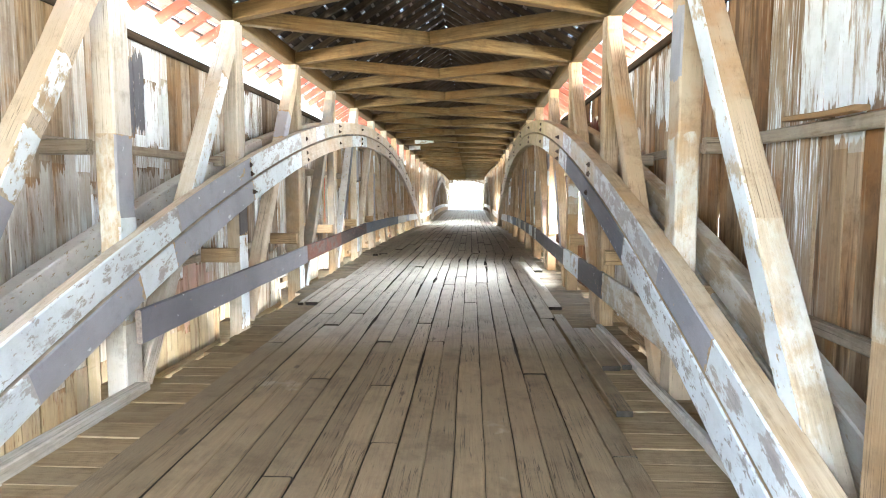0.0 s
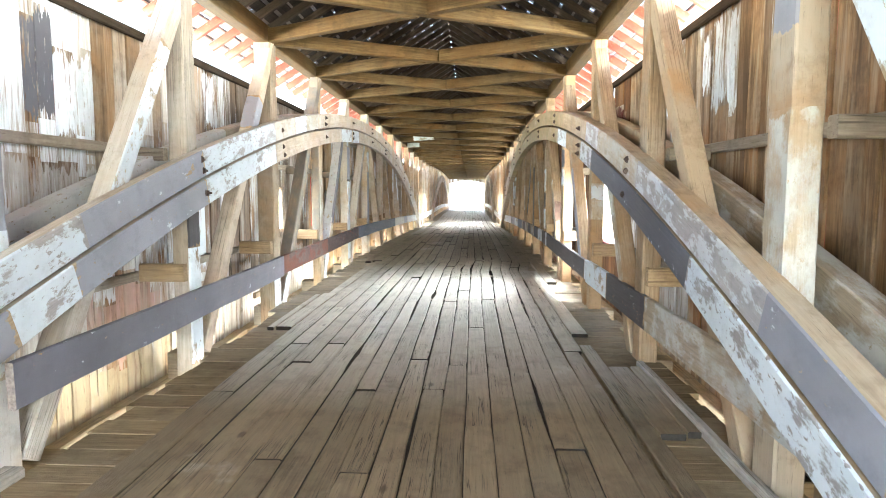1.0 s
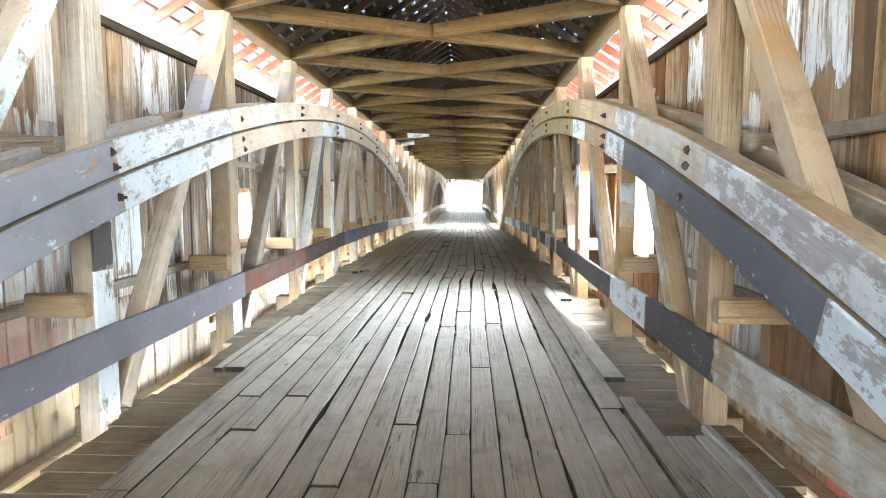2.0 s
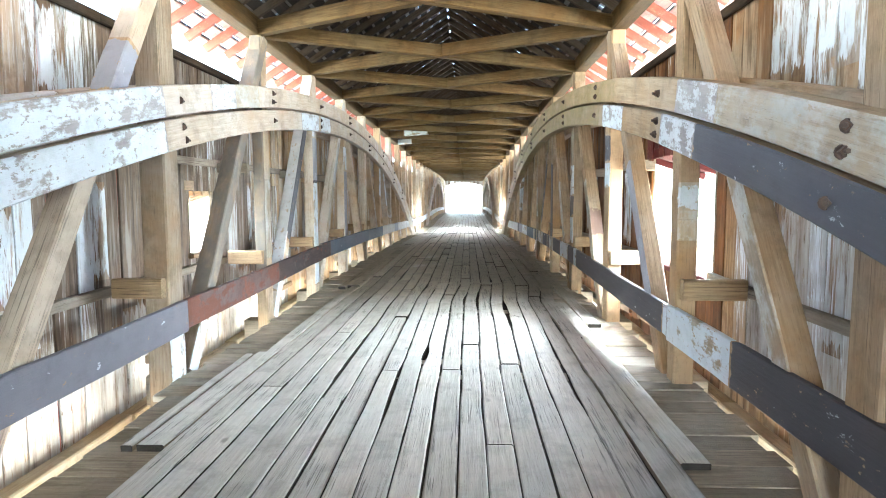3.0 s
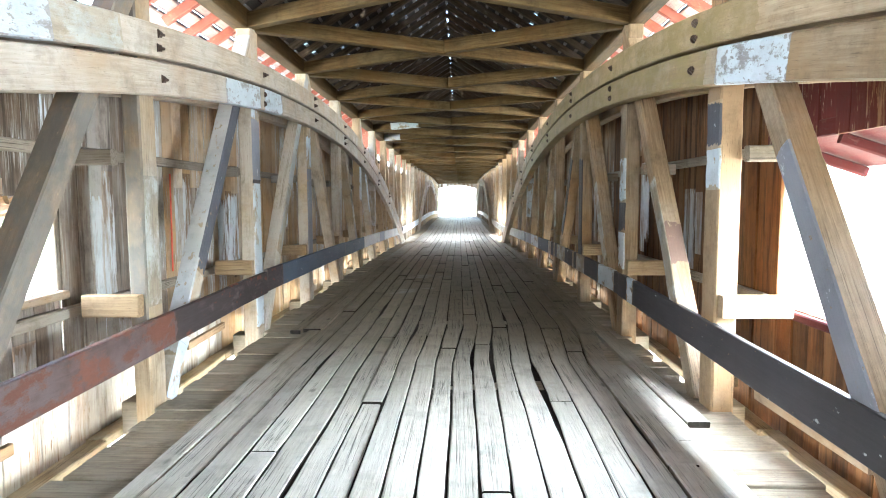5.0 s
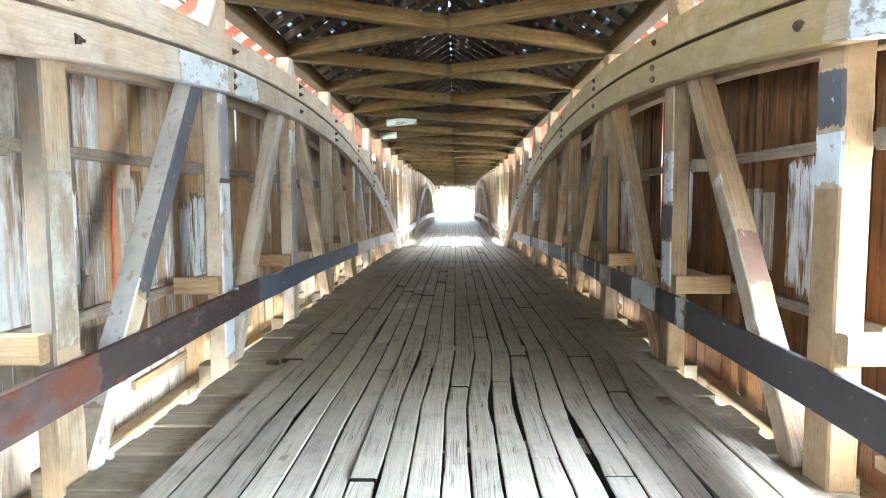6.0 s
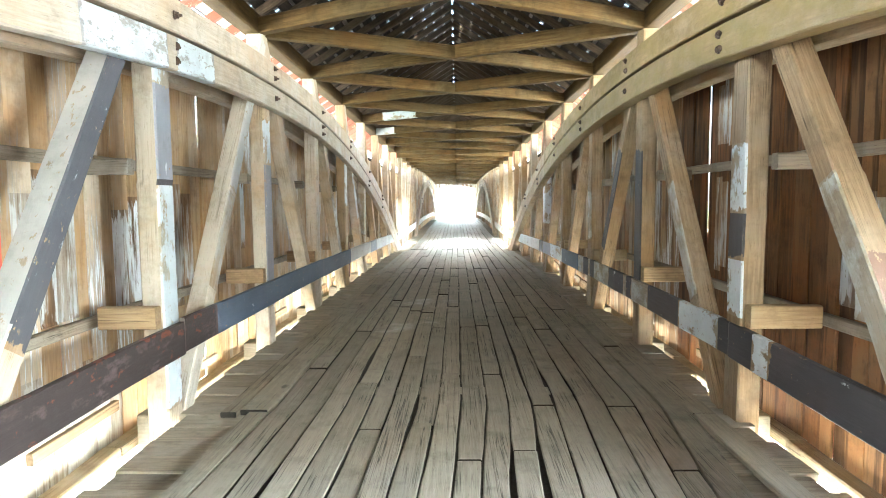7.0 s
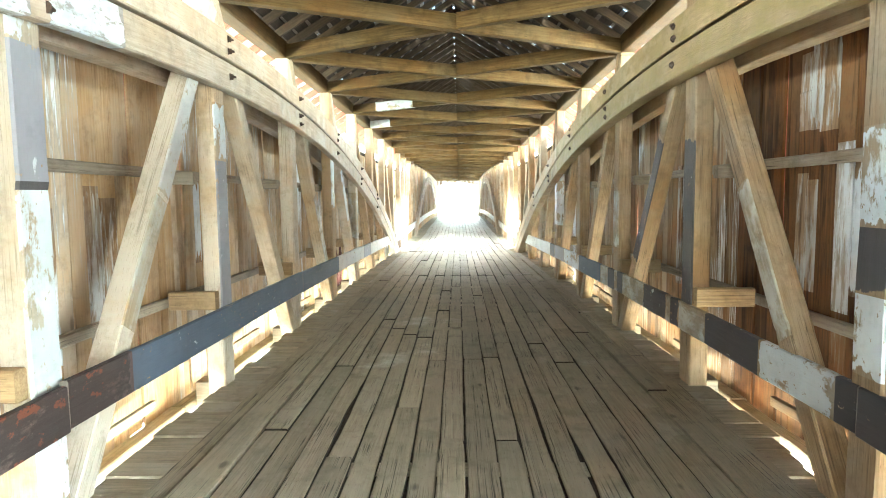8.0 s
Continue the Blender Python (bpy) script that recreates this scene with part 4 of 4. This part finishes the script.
SIDING_PAINT = {
    1: [(6.85, 7.35, -0.5, 0.15, "rose"), (8.3, 10.5, 0.2, 2.3, "wash_and_light"), (11.3, 13.7, 2.2, 2.95, "red"), (3.0, 4.4, 2.45, 3.4, "white"), (7.3, 8.2, 2.8, 3.4, "white"), (9.0, 10.35, 2.8, 3.4, "white"), (9.2, 9.6, 1.0, 1.9, "pale"), (10.0, 10.3, 1.2, 1.8, "pale"), (17.5, 18.1, 2.65, 3.0, "pale"),
        (17.15, 17.6, 1.2, 2.0, "white"), (17.7, 18.1, 1.3, 2.0, "pale"), (14.6, 15.05, 1.1, 1.85, "white"), (15.3, 15.9, 1.2, 1.8, "pale"), (2.4, 3.2, 0.9, 1.9, "grey"), (20.0, 21.0, 1.1, 2.0, "pale")],
    # wash at the foot, 8.9 to 16.5: light from below painted in
    -1: [(3.0, 8.9, -0.1, 1.9, "wash_and_light"), (3.0, 8.9, -1.4, -0.05, "stained"), (6.9, 8.3, 0.1, 0.75, "blush"), (8.9, 16.5, -0.7, 0.3, "wash_and_light"), (6.3, 6.85, 2.65, 3.2, "grey"), (6.85, 7.25, 2.4, 2.9, "white"), (9.7, 10.3, 2.65, 3.35, "white"), (10.25, 10.6, 1.0, 1.75, "white"), (9.2, 9.75, 0.9, 1.7, "white"),
         (13.65, 14.05, 0.8, 1.7, "pale"), (14.5, 14.75, 1.25, 1.7, "white"), (14.7, 15.1, 2.05, 2.8, "pale"), (19.7, 19.95, 1.15, 2.05, "white"), (3.2, 4.3, 1.0, 1.75, "white"),
         (7.2, 7.7, 0.9, 1.6, "white"), (11.3, 12.0, 1.0, 2.0, "pale"), (17.6, 18.2, 1.0, 1.9, "pale"), (1.0, 3.0, 1.6, 2.6, "pale"), (5.6, 6.6, 0.9, 1.5, "white"), (7.9, 9.1, 0.8, 2.2, "pale"), (15.3, 16.0, 1.0, 1.9, "pale"), (16.6, 17.3, 0.9, 1.6, "white"), (27.3, 28.7, -0.4, 0.45, "red")],
}


def board(side, y0, y1, z0, z1, seed, parent):
    q = random.Random(seed)
    bm = bmesh.new()
    h, c, ym = z1 - z0, camber(y0), (y0 + y1) / 2
    spots = [(max(0.01, zl + c - z0 + q.uniform(-0.3, 0.2) * min(1.0, zh - zl)), min(h - 0.01, zh + c - z0 + q.uniform(-0.25, 0.2) * min(1.0, zh - zl)), siding_paint[k])
             for ya, yb, zl, zh, k in SIDING_PAINT[side] if ya <= ym <= yb and zh + c > z0 + 0.2 and zl + c < z1 - 0.2]
    zs = sorted({0.0, h / 3, 2 * h / 3, h} | {min(max(v + e, 0.0), h) for sp in spots for v in sp[:2] for e in (-RAG_BOARD, RAG_BOARD)})
    lay = bm.loops.layers.float.new("paint")
    rings, mats = [], [siding_at(side, ym)]
    for z in zs:
        d = q.uniform(-0.006, 0.006)
        a, b = q.uniform(0.0, 0.0015), (y1 - y0) - q.uniform(0.0, 0.0015)
        rings.append([bm.verts.new((d + x, yy, z)) for x, yy in ((0, a + 0.004), (0.004 * side, a), (0.025 * side, a), (0.025 * side, b), (0.004 * side, b), (0, b - 0.004))])
    for a, b, z, zz in zip(rings, rings[1:], zs, zs[1:]):
        idx, got = 0, None
        for lo, hi, mt in spots:
            if lo - RAG_BOARD <= (z + zz) / 2 <= hi + RAG_BOARD:
                if mt not in mats:
                    mats.append(mt)
                idx, got = mats.index(mt), (lo, hi)
        for j in range(6):
            f = bm.faces.new((a[j], a[(j + 1) % 6], b[(j + 1) % 6], b[j]))
            f.material_index = idx
            if got:
                for lp, v in zip(f.loops, (z, z, zz, zz)):
                    lp[lay] = inside(v, *got, RAG_BOARD)
    bm.faces.new(rings[0]), bm.faces.new(rings[-1])
    bmesh.ops.recalc_face_normals(bm, faces=bm.faces)
    part("board", mesh_of("board", bm, mats), parent, pose(side * (WALL_X + q.uniform(-0.012, 0.014)), y0, z0, q.uniform(-0.05, 0.05), 0, 0))


for side, nm in ((-1, "wall_west"), (1, "wall_east")):
    wall = thing(nm, "upright weathered brown siding boards with chinks and old whitewash", "wall", "structure")
    q = random.Random(side * 13 + 2)
    y, k = END_NEAR, 0
    while y < END_FAR:
        w = q.uniform(0.14, 0.27)
        y1 = min(y + w, END_FAR)
        gap = q.choice((0.001, 0.0015, 0.002, 0.003))
        lo, hi = camber(y) + (WALL_LO if y < 12.0 else foot(side, y) - 0.02) + q.uniform(-0.03, 0.03), camber(y) + WALL_HI[side]
        hole = next((o for o in OPENINGS[side] if y1 > o[0] + 0.08 and y < o[1] - 0.08), None)
        if hole:
            board(side, y, y1 - gap, lo, camber(y) + hole[2], k, wall)
            board(side, y, y1 - gap, camber(y) + hole[3], hi, k + 900, wall)
        else:
            board(side, y, y1 - gap, lo, hi, k, wall)
        if not hole:
            beam("batten", (side * (WALL_X + 0.053), y1, lo + 0.02), (side * (WALL_X + 0.053), y1, hi), 0.13, 0.02, red_wood, wall, up=(1, 0, 0), chamfer=0.003)
        y, k = y1, k + 1
    # girts, nailed from post to post through short blocks
    for kk in range(-7, 23):
        ya, yb = MID_A + PITCH * kk, MID_A + PITCH * (kk + 1)
        for zc, hh in ((0.8 if side < 0 else 0.84, 0.1), (2.18, 0.1)):
            runs = [(ya + 0.002, yb - 0.002)]
            for yo, yp, zl, zh in OPENINGS[side]:
                if zl < zc < zh + 0.05:
                    runs = [r for a_, b_ in runs for r in ((a_, min(b_, yo - 0.06)), (max(a_, yp + 0.06), b_)) if r[1] - r[0] > 0.12]
            for a_, b_ in runs:
                beam("girt", (side * (WALL_X - 0.05), a_, camber(ya) + zc), (side * (WALL_X - 0.05), b_, camber(yb) + zc), 0.07, hh, girt_wood, wall, seed=kk, wob=0.004, segments=2)
        beam("foot_timber", (side * (WALL_X - 0.11 + q.uniform(-0.02, 0.02)), ya + 0.004, camber(ya) + foot(side, ya)), (side * (WALL_X - 0.11), yb - 0.004, camber(yb) + foot(side, yb)), 0.17, 0.1, foot_wood, wall, seed=kk, wob=0.008, segments=5, chamfer=0.014)
        beam("top_plate", (side * (WALL_X - 0.04), ya, camber(ya) + WALL_HI[side] - 0.04), (side * (WALL_X - 0.04), yb, camber(yb) + WALL_HI[side] - 0.04), 0.06, 0.1, rafter_wood, wall)
        for _ in range(1 if side > 0 or ya > 9.0 else 0):
            za, length = q.uniform(-0.12, 0.06), q.uniform(0.6, 1.6)
            yl = q.uniform(ya + 0.1, yb - length * 0.8)
            beam("ledger", (side * (2.95 + q.uniform(-0.05, 0.03)), yl, camber(yl) + za), (side * (2.95 + q.uniform(-0.05, 0.03)), yl + length, camber(yl) + za + q.uniform(-0.04, 0.04)), 0.05, 0.09, timber, wall, chamfer=0.006)
        for zc, hb in ((0.86, 0.19), (2.12, 0.13)):
            beam("block", (side * (FACES[side] + (0.03 if zc < 1 else 0.2)), ya - 0.206, camber(ya) + zc), (side * (WALL_X - (0.2 if zc < 1 and side < 0 else 0.09)), ya - 0.206, camber(ya) + zc), 0.1, hb, block_wood if zc < 1 else girt_wood, wall, seed=kk)
    for yo, yp, zl, zh in OPENINGS[side]:
        c = camber((yo + yp) / 2)
        win = thing("window_opening", "unglazed side window with red-painted frame and hood" if side > 0 else "small unglazed side window with plain weathered wooden frame", "window", at=(side * WALL_X, (yo + yp) / 2, c + zl))
        L = yp - yo
        frame_wood = timber if side < 0 else hood_wood
        beam("sill", (side * 0.02, -L / 2 - 0.05, -0.04), (side * 0.02, L / 2 + 0.05, -0.04), 0.16, 0.07, frame_wood, win)
        beam("header", (side * 0.03, -L / 2 - 0.1, zh - zl + 0.07), (side * 0.03, L / 2 + 0.1, zh - zl + 0.07), 0.05, 0.14, frame_wood, win)
        for yy in (-L / 2 - 0.02, L / 2 + 0.02):
            beam("jamb", (side * 0.03, yy, 0.0), (side * 0.03, yy, zh - zl), 0.05, 0.06, girt_wood, win, up=(1, 0, 0))
        for yy in np.linspace(-L / 2, L / 2, 4):
            beam("hood_rafter", (side * 0.05, yy, zh - zl - 0.02), (side * 0.75, yy, zh - zl - 0.25), 0.05, 0.09, frame_wood, win)
        lamp = new("window_daylight", bpy.data.lights.new("window_daylight", "AREA"))
        lamp.data.shape, lamp.data.size, lamp.data.size_y = "RECTANGLE", L, 0.9
        lamp.data.energy = (21.0 if yo < 30 else 15.0) * (1.0 if side > 0 else 0.6) * L
        lamp.data.color = (0.97, 0.98, 1.0)
        lamp.matrix_world = look((side * (WALL_X + 0.85), (yo + yp) / 2, c + 1.4), (side * (WALL_X + 0.25), (yo + yp) / 2, c + 0.35))          # light falls in under the hood, steeply
        beam("hood", (side * 0.4, -L / 2 - 0.15, zh - zl - 0.065), (side * 0.4, L / 2 + 0.15, zh - zl - 0.065), 0.8, 0.02, frame_wood, win, up=(side * 0.34, 0, 1))

# daylight through the long open eaves
for side in (-1, 1):
    for ym, length, share in ((2.2, 9.6, 1.9 if side > 0 else 1.0), (9.0, 4.0, 1.8 if side > 0 else 4.5), (13.75, 5.5, 0.35 if side > 0 else 2.0), (26.7, 20.2, 0.85 if side > 0 else 0.45), (59.7, 45.4, 0.36)):
        lamp = new("eave_daylight", bpy.data.lights.new("eave_daylight", "AREA"))
        lamp.data.shape, lamp.data.size, lamp.data.size_y, lamp.data.energy = "RECTANGLE", length, 0.5, EAVE_WATTS[side] * length * 0.5 * share
        lamp.data.color = (1.0, 0.95, 0.92)
        lamp.matrix_world = look((side * 4.25, ym, 3.8), (0, ym, 3.55))
# red daylight through a chink, painted as a thin added strip on the siding
slit_red = plain("red_slit_light", (0.6, 0.07, 0.04), (0.75, 0.12, 0.06), 12.0, 0.5)
lath = beam("red_lath", (-3.085, 15.08, camber(15) + 0.92), (-3.085, 15.1, camber(15) + 2.06), 0.022, 0.012, slit_red, None, up=(1, 0, 0), chamfer=0.002)
tagged(lath, "thin bright red strip standing in for light through a chink", "lath")
scrap = beam("scrap_board", (2.99, 3.52, camber(3.5) + 2.245), (2.99, 4.33, camber(4) + 2.275), 0.1, 0.035, timber, None, chamfer=0.004, wob=0.006, segments=3, seed=8)
tagged(scrap, "short tan scrap board lying on the wall girt", "board")
# ---------------- portals at both ends ----------------
for y, d in ((END_NEAR - 0.9, 1), (END_FAR + 0.9, -1)):
    lamp = new("portal_daylight", bpy.data.lights.new("portal_daylight", "AREA"))
    lamp.data.shape, lamp.data.size, lamp.data.size_y, lamp.data.energy = "RECTANGLE", 4.2, 3.4, 11.0 if d > 0 else 40.0
    lamp.matrix_world = look((0, y, 1.9), (0, y + d, 1.9))
for y, nm in ((END_NEAR, "portal_south"), (END_FAR, "portal_north")):
    pt = thing(nm, "white-edged boarded portal with a wide opening", "portal", "structure", at=(0, y, 0))
    q = random.Random(int(y))
    x = -3.3
    while x < 3.3:
        w = q.uniform(0.2, 0.28)
        xm = x + w / 2
        top = roof_z(xm, y) + 0.05
        lo = -0.5
        if abs(xm) < 2.3:
            lo = 3.4 + 0.4 * math.cos(xm / 2.3 * math.pi / 2)
        beam("board", (xm, 0, lo), (xm, 0, top), 0.03, round(w, 2) - 0.004, siding[-1], pt, up=(1, 0, 0), chamfer=0.003)
        x += w
